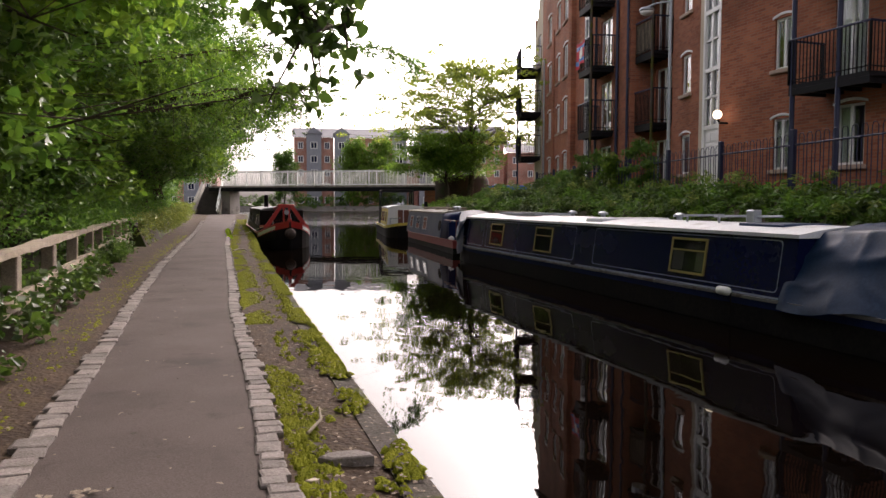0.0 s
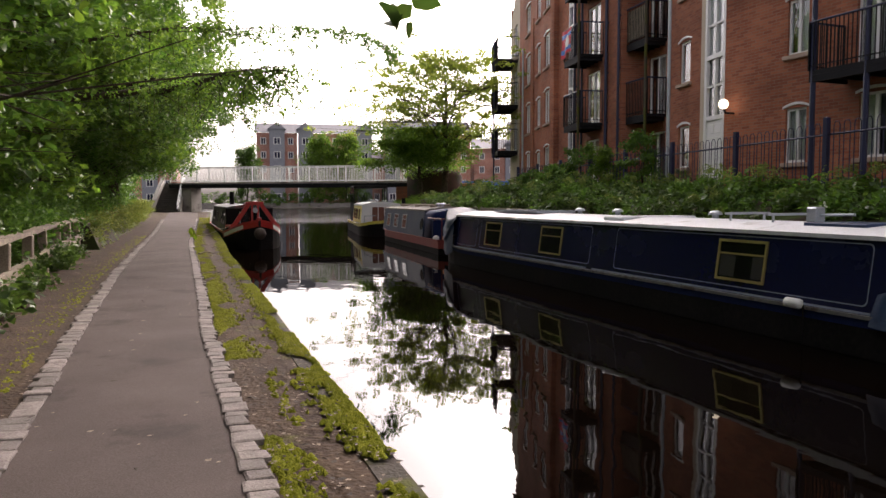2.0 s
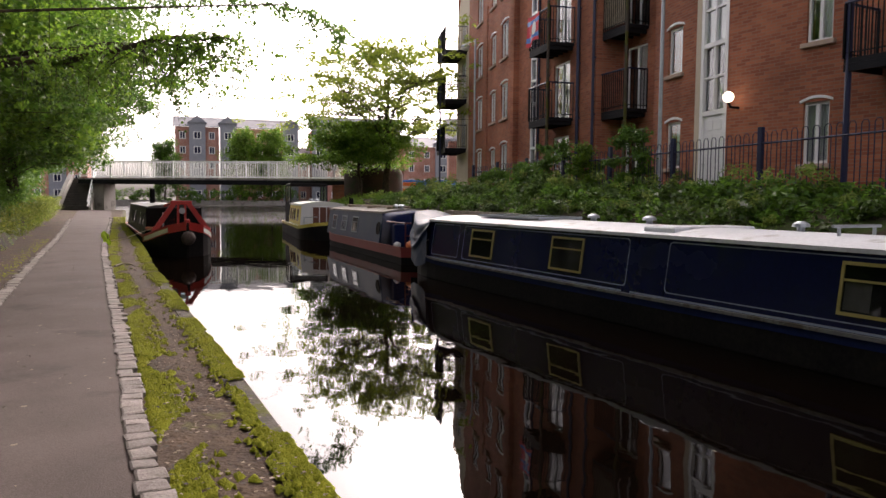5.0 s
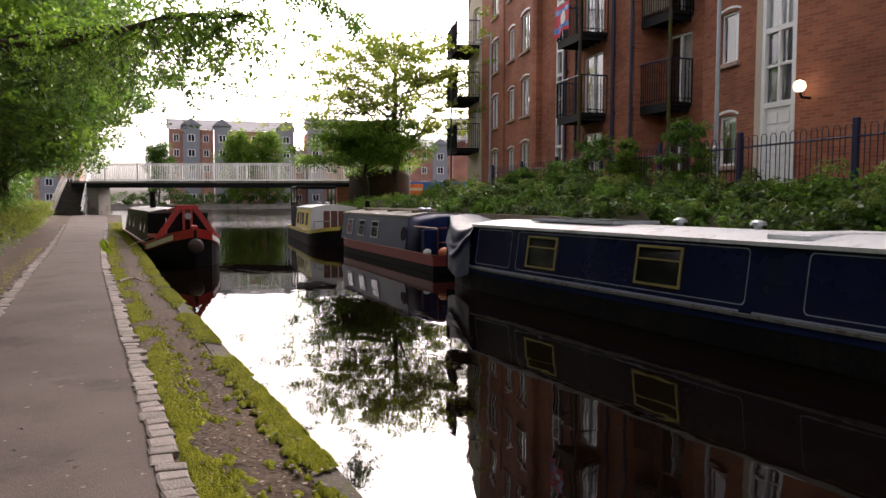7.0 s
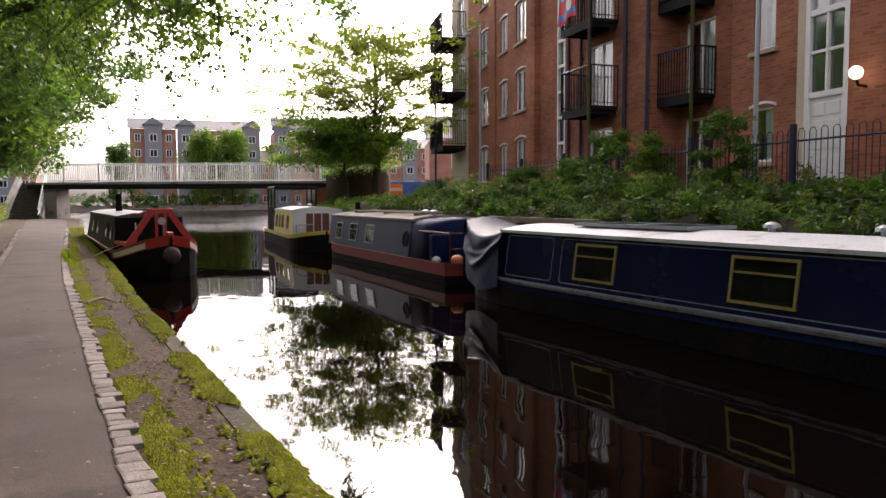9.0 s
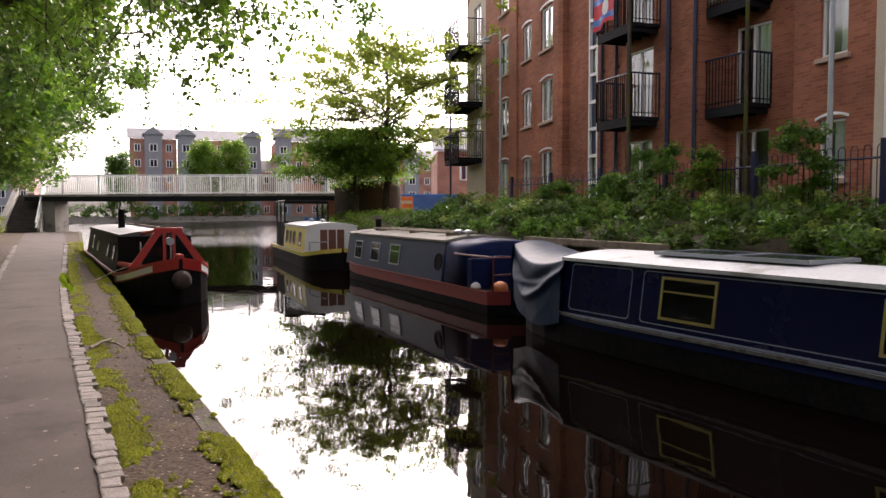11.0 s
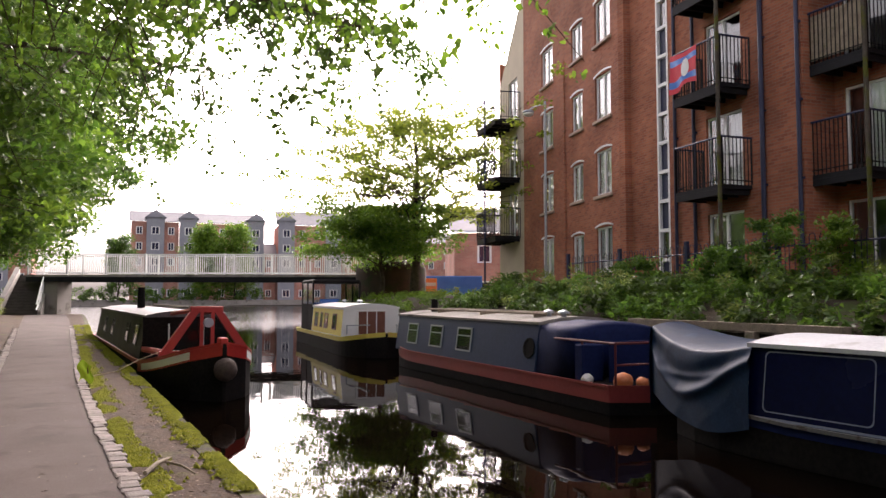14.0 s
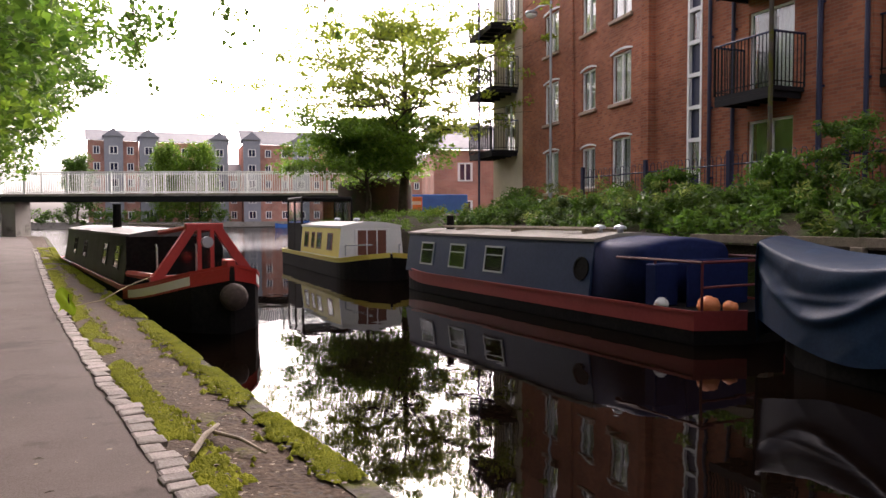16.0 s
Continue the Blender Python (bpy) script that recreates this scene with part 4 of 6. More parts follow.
def make_hull(boat, length, beam, bow, stern, sheer, rise, hull_mat, band_mat, band=0.22, strake_mat=None):
    rr = hull_rings(length, beam, bow, stern, sheer, -0.45, None, 0.0, rise)
    bm = loft([[(-w * 0.94, y, -0.45), (-w, y, 0.02), (-w, y, s), (-w + min(0.1, w * 0.8), y, s + 0.01), (0, y, s - 0.02), (w - min(0.1, w * 0.8), y, s + 0.01), (w, y, s), (w, y, 0.02), (w * 0.94, y, -0.45)] for y, w, a, b, s in rr], closed=True)
    hull = part("hull", bm, hull_mat, boat)
    for sgn in (-1, 1):
        if band_mat:
            bm = loft([[(sgn * (w + 0.004), y, s - band), (sgn * (w + 0.008), y, s - band), (sgn * (w + 0.008), y, s - 0.002), (sgn * (w + 0.002), y, s + 0.004)] for y, w, a, b, s in rr], closed=True)
            part("gunwale_band", bm, band_mat, hull)
        bm = loft([[(sgn * (w - 0.01), y, s - 0.01), (sgn * (w + 0.028), y, s - 0.01), (sgn * (w + 0.028), y, s + 0.03), (sgn * (w - 0.01), y, s + 0.03)] for y, w, a, b, s in rr], closed=True)
        part("rubbing_strake", bm, strake_mat or M["rub"], hull, "worn pale rubbing strake")
    return hull


def side_at(half, lean, z0, z1, z):
    return half - lean * (z - z0) / (z1 - z0)


def make_cabin(boat, y0, y1, z0, z1, half, lean, mat, roof_mat, camber=0.09):
    t = 0.0
    prof = [(-half, z0), (-half + lean, z1), (-half + lean + 0.03, z1 + 0.03)] + [((half - lean - 0.05) * (k / 4 - 1) if k < 4 else (half - lean - 0.05) * (k / 4 - 1), z1 + 0.03 + camber * (1 - (k / 4 - 1) ** 2)) for k in range(1, 8)] + [(half - lean - 0.03, z1 + 0.03), (half - lean, z1), (half, z0)]
    bm = loft([[(x, y, z) for x, z in prof] for y in (y0, y1)], closed=True)
    cabin = part("cabin", bm, mat, boat)
    cap = [(-half + lean - 0.035, z1 - 0.012), (-half + lean - 0.035, z1 + 0.035)] + [((half - lean) * (k / 4 - 1), z1 + 0.037 + camber * (1 - (k / 4 - 1) ** 2)) for k in range(0, 9)] + [(half - lean + 0.035, z1 + 0.035), (half - lean + 0.035, z1 - 0.012)]
    bm = loft([[(x, y, z) for x, z in cap] for y in (y0 - 0.03, y1 + 0.03)], closed=True)
    part("cabin_roof", bm, roof_mat, cabin)
    return cabin


def side_frame(y, half, lean, z0, z1, sgn=-1):
    """A frame on the cabin's side: x along the boat, y outwards, z up the leaning side."""
    up = Vector((-sgn * lean, 0, z1 - z0)).normalized()
    al = Vector((0, -sgn, 0))
    outw = up.cross(al)
    m = Matrix(((al.x, outw.x, up.x, sgn * half), (al.y, outw.y, up.y, y), (al.z, outw.z, up.z, z0), (0, 0, 0, 1)))
    return m


def boat_window(cabin, m, w, z0, z1, frame_mat, transom=0.68, curtain=False):
    bm = bmesh.new()
    t = 0.035
    for a in ((-w / 2 - t, -w / 2, z0 - t, z1 + t), (w / 2, w / 2 + t, z0 - t, z1 + t), (-w / 2, w / 2, z0 - t, z0), (-w / 2, w / 2, z1, z1 + t)):
        box(bm, a[0], a[1], 0.0, 0.022, a[2], a[3])
    if transom:
        zt = z0 + (z1 - z0) * transom
        box(bm, -w / 2, w / 2, 0.004, 0.02, zt - 0.012, zt + 0.012)
    bm.transform(m)
    fr = part("window", bm, frame_mat, cabin, "metal-framed boat window")
    # black sheet added in place of the unlit cabin behind the glass
    bm = B(-w / 2, w / 2, 0.002, 0.004, z0, z1)
    bm.transform(m)
    part("blind", bm, M["b_black"], fr)
    if curtain:
        for a, b in ((-w / 2 + 0.02, -w / 2 + 0.2), (w / 2 - 0.3, w / 2 - 0.02)):
            bm = B(a, b, 0.0045, 0.006, z0 + 0.02, z0 + (z1 - z0) * 0.64)
            bm.transform(m)
            part("curtain", bm, M["shaded_curtain"], fr, "pale curtain darkened as if in cabin shade")
    bm = B(-w / 2, w / 2, 0.009, 0.013, z0, z1)
    bm.transform(m)
    part("pane", bm, M["boat_glass"], fr).visible_shadow = False
    return fr


def coachline(cabin, m, a, b, z0, z1, mat, t=0.013, name="coachline"):
    """A painted panel outline with rounded corners, 2 mm proud."""
    bm = bmesh.new()
    r, pts = 0.06, []
    for cx, cz, s in ((b - r, z0 + r, -90), (b - r, z1 - r, 0), (a + r, z1 - r, 90), (a + r, z0 + r, 180)):
        pts += [(cx + r * math.cos(radians(s + k * 22.5)), cz + r * math.sin(radians(s + k * 22.5))) for k in range(5)]
    c = ((a + b) / 2, (z0 + z1) / 2)
    n = len(pts)
    outer = [bm.verts.new((x, 0.003, z)) for x, z in pts]
    inner = [bm.verts.new((x + (t if x < c[0] else -t), 0.003, z + (t if z < c[1] else -t))) for x, z in pts]
    for k in range(n):
        bm.faces.new((outer[k], outer[(k + 1) % n], inner[(k + 1) % n], inner[k]))
    bm.transform(m)
    return part(name, bm, mat, cabin)


def mushroom(parent, x, y, z, mat):
    bm = loft([[(x + r * math.cos(a * math.pi / 5), y + r * math.sin(a * math.pi / 5), z + h) for a in range(10)] for r, h in ((0.05, 0), (0.05, 0.06), (0.11, 0.06), (0.1, 0.1), (0.04, 0.13))], closed=True)
    return part("roof_vent", bm, mat, parent, "mushroom roof vent")


def sheet(fn, nu, nv, crease=0.0):
    """A cloth surface z from fn(u, v), u and v from 0 to 1; crease adds sharp folds."""
    def bent(p):
        p = Vector(p)
        if crease:
            f = 1 - abs(noise.noise(Vector((p.x * 1.3, p.y * 1.1 + p.z * 1.7, p.z * 0.9 + 3))) * 2)
            g = 1 - abs(noise.noise(Vector((p.x * 3.1 + 7, p.y * 2.3 - p.z * 2.1, p.z * 1.5))) * 2)
            p += Vector((math.copysign(1, p.x), 0, 0.5)) * crease * (f ** 3 * 1.2 + g ** 3 * 0.6 - 0.5)
        return p
    return loft([[bent(fn(i / nu, j / nv)) for j in range(nv + 1)] for i in range(nu + 1)], caps=False)


# the long blue boat
W = WATER
boat1 = thing("narrowboat", pose(7.47, 3.1, W), "long dark blue narrowboat with tarpaulins over both ends", "boat")
L1 = 17.6
make_hull(boat1, L1, 2.08, 2.6, 1.2, 0.42, 0.28, M["b_black"], M["b_navy"], 0.1, M["rub"])
half, lean, cz0, cz1 = 1.0, 0.11, 0.44, 1.24
cab = make_cabin(boat1, 3.2, 15.7, cz0, cz1, half, lean, M["b_blue"], M["b_roof"])


def Y1(y):
    return y - 3.1


def on1(y):
    return side_frame(Y1(y), half, lean, cz0, cz1)


for y, c in ((16.38, 0), (13.6, 0), (8.45, 1)):
    boat_window(cab, on1(y), 0.8, 0.2, 0.67, M["brass"], curtain=bool(c))
for a, b in ((17.35, 18.6), (12.12, 17.15), (6.55, 11.35)):
    coachline(cab, on1((a + b) / 2), -(b - a) / 2, (b - a) / 2, 0.09, 0.76, M["line"])
for a, b in ((6.5, 12.0), (12.2, 18.7)):
    bm = B(-(b - a) / 2, (b - a) / 2, 0.001, 0.012, 0.01, 0.035)
    bm.transform(on1((a + b) / 2))
    part("trim_line", bm, M["line"], cab)
for k, y in enumerate((15.15, 16.3)):
    bm = B(-0.45, 0.45, Y1(y), Y1(y) + 1.1, 1.375, 1.41, bevel=0.008)
    pnl = part("solar_panel", bm, M["solar"], boat1, "dark blue solar panel with pale frame")
    bm = bmesh.new()
    for a in ((-0.47, 0.47, Y1(y) - 0.02, Y1(y) + 0.012), (-0.47, 0.47, Y1(y) + 1.088, Y1(y) + 1.12), (-0.47, -0.44, Y1(y) + 0.012, Y1(y) + 1.088), (0.44, 0.47, Y1(y) + 0.012, Y1(y) + 1.088)):
        box(bm, *a, 1.37, 1.418)
    part("frame", bm, M["galv"], pnl)
bm = B(-0.75, 0.75, Y1(11.45), Y1(12.05), 1.29, 1.375, bevel=0.02)
part("hatch", bm, M["b_roof"], boat1, "pale sliding roof hatch")
for y in (14.3, 12.9, 10.2):
    mushroom(boat1, 0.1, Y1(y), 1.36, M["galv"])
for y in (8.6, 9.4):
    bm = T([(-0.4, Y1(y), 1.46), (0.4, Y1(y), 1.46)], 0.02, 6)
    for x in (-0.3, 0.3):
        tube(bm, [(x, Y1(y), 1.3), (x, Y1(y), 1.46)], 0.02, 6)
    part("roof_rack", bm, M["galv"], boat1, "steel roof rack bracket")
bm = B(-0.08, 0.08, Y1(8.1), Y1(8.28), 1.36, 1.56, bevel=0.02)
tube(bm, [(0, Y1(8.1), 1.46), (0, Y1(7.6), 1.47)], 0.02, 6)
part("aerial", bm, M["galv"], boat1, "small steel aerial bracket")
bm = B(-0.5, 0.3, Y1(7.0), Y1(7.9), 1.33, 1.38, bevel=0.01)
part("plank", bm, M["b_grey"], boat1)


def tarp_bow(u, v):
    """A sheet sagging from the cabin front to a hoop at the bow, with one deep swag down each side."""
    y = Y1(18.75) + u * 2.05
    a = (v - 0.5) * 2
    w = 1.04 * (1 - max(0, (y - L1 + 2.6) / 2.6) ** 2.6 * 0.5)
    ridge = 1.3 + 0.14 * u ** 2 - 0.08 * math.sin(u * math.pi)
    if abs(a) < 0.45:
        return (a / 0.45 * w * 0.9, y, ridge - 0.06 * (a / 0.45) ** 2 - 0.05 * math.sin(u * math.pi) * (a / 0.45) ** 2)
    d = (abs(a) - 0.45) / 0.55
    drop = 0.06 + 0.05 * math.sin(u * math.pi)
    swag = 0.08 + 0.58 * math.sin(math.pi * min(1, 0.2 + 0.62 * u)) ** 1.5 * (0.35 + 0.65 * min(1, u * 1.6))
    roll = 0.055 * math.exp(-((d - swag) / 0.07) ** 2) - 0.045 * math.exp(-((d - swag + 0.2) / 0.13) ** 2)
    roll += 0.03 * math.exp(-((d - 0.2 - 0.35 * u) / 0.05) ** 2) * math.sin(u * math.pi)
    side = w * (0.9 + 0.15 * d ** 0.45) + roll * min(1, d * 5) * min(1, (1 - u) * 6 + 0.2) + 0.012 * math.sin(u * 14 + d * 4) * d
    return (math.copysign(side, a), y - 0.04 * d, ridge - drop - d * (0.92 + 0.03 * math.sin(u * 6)))


tarp = part("tarpaulin", sheet(tarp_bow, 90, 140, 0.006), M["tarp"], boat1, "slack blue tarpaulin over the bow", True)
bm = sheet(lambda u, v: ((v - 0.5) * 2 * (0.49 + 0.06 * u ** 0.5), Y1(20.78) + 0.1 * (1 - (2 * v - 1) ** 2) + 0.012 * math.sin(v * 17 + u * 4) - 0.04 * u, 1.43 - 0.07 * (2 * v - 1) ** 2 - u * 1.15), 12, 20)
part("tarpaulin_end", bm, M["tarp"], boat1, "", True)


def tarp_stern(u, v):
    y = Y1(6.45) - u * 3.6
    a = (v - 0.5) * 2
    fold = 0.045 * math.sin(u * 10 - abs(a) * 7) + 0.02 * math.sin(u * 23 + a * 5)
    ridge = 1.37 + 0.06 * math.sin(u * 5) + 0.03 * u
    if abs(a) < 0.45:
        return (a / 0.45 * 0.55, y, ridge - 0.07 * (a / 0.45) ** 2 + fold * 0.3)
    d = (abs(a) - 0.45) / 0.55
    return (math.copysign(0.55 + 0.55 * d ** 0.8 + fold * (0.3 + d), a), y, ridge - 0.07 - d * (0.95 + 0.05 * math.sin(u * 13)))


part("tarpaulin", sheet(tarp_stern, 90, 80, 0.035), M["tarp"], boat1, "creased blue tarpaulin over the stern", True)
bm = loft([[(-1.1 + r * math.cos(k * math.pi / 4), Y1(7.3) + s, 0.47 + r * math.sin(k * math.pi / 4)) for k in range(8)] for s, r in ((0, 0.02), (0.03, 0.06), (0.22, 0.06), (0.26, 0.02))], closed=True)
part("fender", bm, M["fender"], boat1, "white plastic fender", True)
part("fender_rope", T([(-1.08, Y1(7.3), 0.45), (-1.08, Y1(7.3), 0.05)], 0.01, 5), M["b_black"], boat1)

# the slate-blue boat with red gunwales: its open stern deck is the near end
A2 = 4.2
boat2 = thing("narrowboat", pose(8.08, 21.4, W, 0, 0, -A2), "slate blue narrowboat with red gunwales and a covered rear deck", "boat")
L2 = 10.3
make_hull(boat2, L2, 2.04, 2.2, 0.16, 0.42, 0.25, M["b_black"], M["b_maroon"], 0.23, M["b_maroon"])
h2, l2, z20, z21 = 0.97, 0.12, 0.44, 1.3
cab2 = make_cabin(boat2, 2.5, 9.3, z20, z21, h2, l2, M["b_grey"], M["concrete"])
for y, w in ((3.9, 0), (5.4, 0.62), (6.85, 0.62), (8.25, 0.55)):
    m = side_frame(y, h2, l2, z20, z21)
    if w:
        boat_window(cab2, m, w, 0.22, 0.66, M["galv"])
bm = bmesh.new()
mm = side_frame(2.75, h2, l2, z20, z21)
bm = loft([[(r * math.cos(k * math.pi / 8), y, 0.42 + r * math.sin(k * math.pi / 8)) for k in range(16)] for r, y in ((0.19, 0.0), (0.19, 0.02), (0.155, 0.02), (0.155, 0.004))], closed=True, caps=False)
bm.transform(mm)
ph = part("porthole", bm, M["b_black"], cab2, "round porthole")
bm = loft([[(r * math.cos(k * math.pi / 8), y, 0.42 + r * math.sin(k * math.pi / 8)) for k in range(16)] for r, y in ((0.157, 0.006), (0.01, 0.008))], closed=True)
bm.transform(mm)
part("pane", bm, M["b_black"], ph)
for x, r in ((-0.45, 0.03), (0.1, 0.03), (-0.2, 0.02)):
    part("pole", T([(x, 2.9, 1.475), (x + 0.05, 8.4, 1.475)], r, 6), M["wood"], boat2, "wooden pole lying on the roof")
for y in (3.2, 5.4, 7.6):
    part("pole_rest", B(-0.5, 0.2, y, y + 0.06, 1.38, 1.45), M["wood"], boat2)
for y in (2.6, 3.1):
    mushroom(boat2, -0.25, y, 1.42, M["galv"])
part("chimney", T([(-0.3, 8.3, 1.38), (-0.3, 8.3, 1.72)], [0.09, 0.08], 10), M["b_black"], boat2, "short black stove chimney")
# rear cabin, doors and deck rail
prof = [(-0.94, 0.44), (-0.87, 1.16)] + [(-0.87 + 0.2 * (1 - math.cos(k * math.pi / 10)), 1.16 + 0.15 * math.sin(k * math.pi / 10)) for k in range(1, 6)]
prof += [(x, 1.31 + 0.07 * (1 - (x / 0.67) ** 2)) for x in (-0.4, 0.0, 0.4)]
prof += [(-x, z) for x, z in prof[6:1:-1]] + [(0.87, 1.16), (0.94, 0.44)]
bm = loft([[(x * k, y, 0.44 + (z - 0.44) * k) for x, z in prof] for y, k in ((1.35, 0.93), (1.42, 0.98), (1.6, 1.0), (2.47, 1.0))], closed=True)
part("rear_cabin", bm, M["b_navy"], boat2, "rounded navy rear cabin", True)
bm = B(-0.98, -0.55, 1.02, 1.24, 0.42, 1.02, bevel=0.02)
part("locker", bm, M["b_navy"], boat2)
bm = B(-0.6, 0.6, 0.8, 0.84, 0.42, 1.08, bevel=0.01)
part("rear_door", bm, M["b_navy"], boat2)
bm = bmesh.new()
for x in (-0.92, 0.92):
    tube(bm, [(x, 1.9, 1.08), (x, 0.25, 1.08)], 0.022, 6)
    for y in (0.25, 1.1):
        tube(bm, [(x, y, 0.42), (x, y, 1.08)], 0.02, 6)
tube(bm, [(-0.92, 0.25, 1.08), (0.92, 0.25, 1.08)], 0.022, 6)
tube(bm, [(-0.92, 0.25, 0.75), (0.92, 0.25, 0.75)], 0.018, 6)
part("deck_rail", bm, M["maroon_dark"], boat2, "maroon tubular deck rail")


def lump(name, centre, r, mat, label, category, squash=0.8, seed=1):
    bm = bmesh.new()
    bmesh.ops.create_icosphere(bm, subdivisions=3, radius=r)
    for v in bm.verts:
        v.co *= 1 + 0.16 * noise.noise(v.co * (2.2 / r) + Vector((seed, 0, 0)))
        v.co.z *= squash
        if v.co.z < -r * squash * 0.7:
            v.co.z = -r * squash * 0.7
    ob = finish(name, bm, mat, None, "", True)
    ob.location = centre
    return tagged(ob, label, category)


mB2 = boat2.matrix_world
for dx, dy, r, mat, nm, lab in ((-0.72, 0.32, 0.15, "orange", "buoy", "orange plastic buoy on the boat deck"), (-0.45, 0.2, 0.1, "orange", "buoy", "small orange plastic buoy on the boat deck"), (-0.9, 1.0, 0.1, "fender", "bag", "white and green plastic bag on the gunwale")):
    p = mB2 @ Vector((dx, dy, 0.42 + r * 0.5))
    lump(nm, p, r, M[mat], lab, nm, 0.9, dx * 9)

# the yellow boat, its bow towards the path walker
A3 = 8.6
boat3 = thing("narrowboat", pose(9.95, 42.6, W, 0, 0, 180 - A3), "yellow and white boat with a dark canopy at the stern", "boat")
L3 = 10.0
make_hull(boat3, L3, 2.1, 1.9, 0.8, 0.52, 0.2, M["b_black"], M["b_yellow"], 0.1, M["b_yellow"])
h3, l3, z30, z31 = 0.96, 0.08, 0.54, 1.42
cab3 = make_cabin(boat3, 3.4, 8.3, z30, z31, h3, l3, M["b_cream"], M["b_cream"], 0.11)
for y in (4.2, 5.1, 5.9, 7.2):
    m = side_frame(y, h3, l3, z30, z31, 1)
    boat_window(cab3, m, 0.3 if y in (5.1,) else 0.5, 0.22, 0.66, M["varnish"], transom=0)
mm = side_frame(5.85, h3, l3, z30, z31, 1)
bm = B(-2.4, 2.4, 0.001, 0.0035, 0.02, 0.84)
bm.transform(mm)
part("yellow_panel", bm, M["b_yellow"], cab3, "yellow painted cabin side")
bm = B(-0.5, 0.5, 8.3, 8.34, 0.6, 1.36, bevel=0.008)
fd = part("front_doors", bm, M["b_cream"], boat3)
for a, b in ((-0.42, -0.17), (0.17, 0.42), (-0.13, 0.13)):
    bm = B(a, b, 8.342, 8.36, 0.62, 1.32)
    part("door_leaf", bm, M["varnish"], fd, "dark red-brown cabin door")
for x in (-0.8, 0.8):
    part("bow_rail", T([(x, 8.4, 0.62), (x, 8.4, 0.9), (x * 0.5, 9.6, 0.95)], 0.018, 6), M["galv"], boat3)
bm = bmesh.new()
box(bm, -0.9, 0.9, 1.0, 3.35, 2.28, 2.42, bevel=0.05)
for x in (-0.88, 0.88):
    for y in (1.05, 2.2, 3.3):
        box(bm, x - 0.03, x + 0.03, y - 0.04, y + 0.04, 0.5, 2.33)
    box(bm, x - 0.02, x + 0.02, 1.05, 3.3, 0.5, 1.5)
for y in (1.05, 3.3):
    box(bm, -0.88, 0.88, y - 0.02, y + 0.02, 0.5, 1.5)
cano = part("canopy", bm, M["b_black"], boat3, "black canvas stern canopy with clear windows")
for x in (-0.88, 0.88):
    part("clear_panel", B(x - 0.006, x + 0.006, 1.1, 3.25, 1.5, 2.32), M["boat_glass"], cano).visible_shadow = False
part("clear_panel", B(-0.83, 0.83, 3.29, 3.3, 1.5, 2.32), M["boat_glass"], cano).visible_shadow = False
mushroom(boat3, 0.1, 5.0, 1.55, M["galv"])
mushroom(boat3, 0.1, 7.2, 1.55, M["galv"])

# the dark boat with the red bow on the towpath side
A4 = 0.0
boat4 = thing("narrowboat", pose(2.3, 41.9, W, 0, 0, 180 - A4), "black narrowboat with a red bow frame moored to the towpath", "boat")
L4 = 15.9
make_hull(boat4, L4, 1.98, 3.4, 1.2, 0.48, 0.5, M["b_black"], M["b_red"], 0.06, M["b_red"])
h4, l4, z40, z41 = 0.92, 0.14, 0.5, 1.36
cab4 = make_cabin(boat4, 1.5, 12.3, z40, z41, h4, l4, M["b_green"], M["b_roof_dark"])
for y in (11.2, 9.6, 6.2, 4.0):
    boat_window(cab4, side_frame(y, h4, l4, z40, z41, 1), 0.55, 0.25, 0.66, M["b_green"])
part("chimney", T([(0.3, 7.5, 1.45), (0.3, 7.5, 2.0), (0.3, 7.5, 2.02)], [0.1, 0.09, 0.11], 12), M["b_black"], boat4, "black stove chimney")
part("pole", T([(-0.5, 4, 1.52), (-0.3, 11, 1.53)], 0.03, 6), M["wood"], boat4)
rr = hull_rings(L4, 1.98, 3.4, 1.2, 0.48, 0, None, 0.0, 0.5)
for sgn in (-1, 1):
    rows = [(y, w, s) for y, w, a, b, s in rr if y > 12.4]
    bm = loft([[(sgn * (w + 0.01), y, s - 0.2), (sgn * (w + 0.016), y, s - 0.2), (sgn * (w + 0.016), y, s - 0.02), (sgn * (w + 0.01), y, s - 0.02)] for y, w, s in rows], closed=True)
    part("bow_panel", bm, M["b_red"], boat4)
    rows2 = [r for r in rows if 12.9 < r[0] < 15.5]
    bm = loft([[(sgn * (w + 0.018), y, s - 0.17), (sgn * (w + 0.022), y, s - 0.17), (sgn * (w + 0.022), y, s - 0.04), (sgn * (w + 0.018), y, s - 0.04)] for y, w, s in rows2], closed=True)
    part("bow_flash", bm, M["b_cream"], boat4, "white bow panel")
# cratch frame: an A-frame of red boards with glazed triangle and side boards running back
bm = bmesh.new()
for sgn in (-1, 1):
    loftr = [[(sgn * 0.84, 14.3, 0.72), (sgn * 0.84, 14.42, 0.72), (sgn * 0.66, 14.42, 0.72), (sgn * 0.66, 14.3, 0.72)], [(sgn * 0.3, 14.3, 1.5), (sgn * 0.3, 14.42, 1.5), (sgn * 0.14, 14.42, 1.5), (sgn * 0.14, 14.3, 1.5)]]
    b2 = loft(loftr, closed=True)
    me = bpy.data.meshes.new("t")
    b2.to_mesh(me)
    bm.from_mesh(me)
    b2.free()
    bpy.data.meshes.remove(me)
box(bm, -0.3, 0.3, 14.3, 14.42, 1.48, 1.6, bevel=0.015)
box(bm, -0.84, 0.84, 14.31, 14.41, 0.68, 0.78)
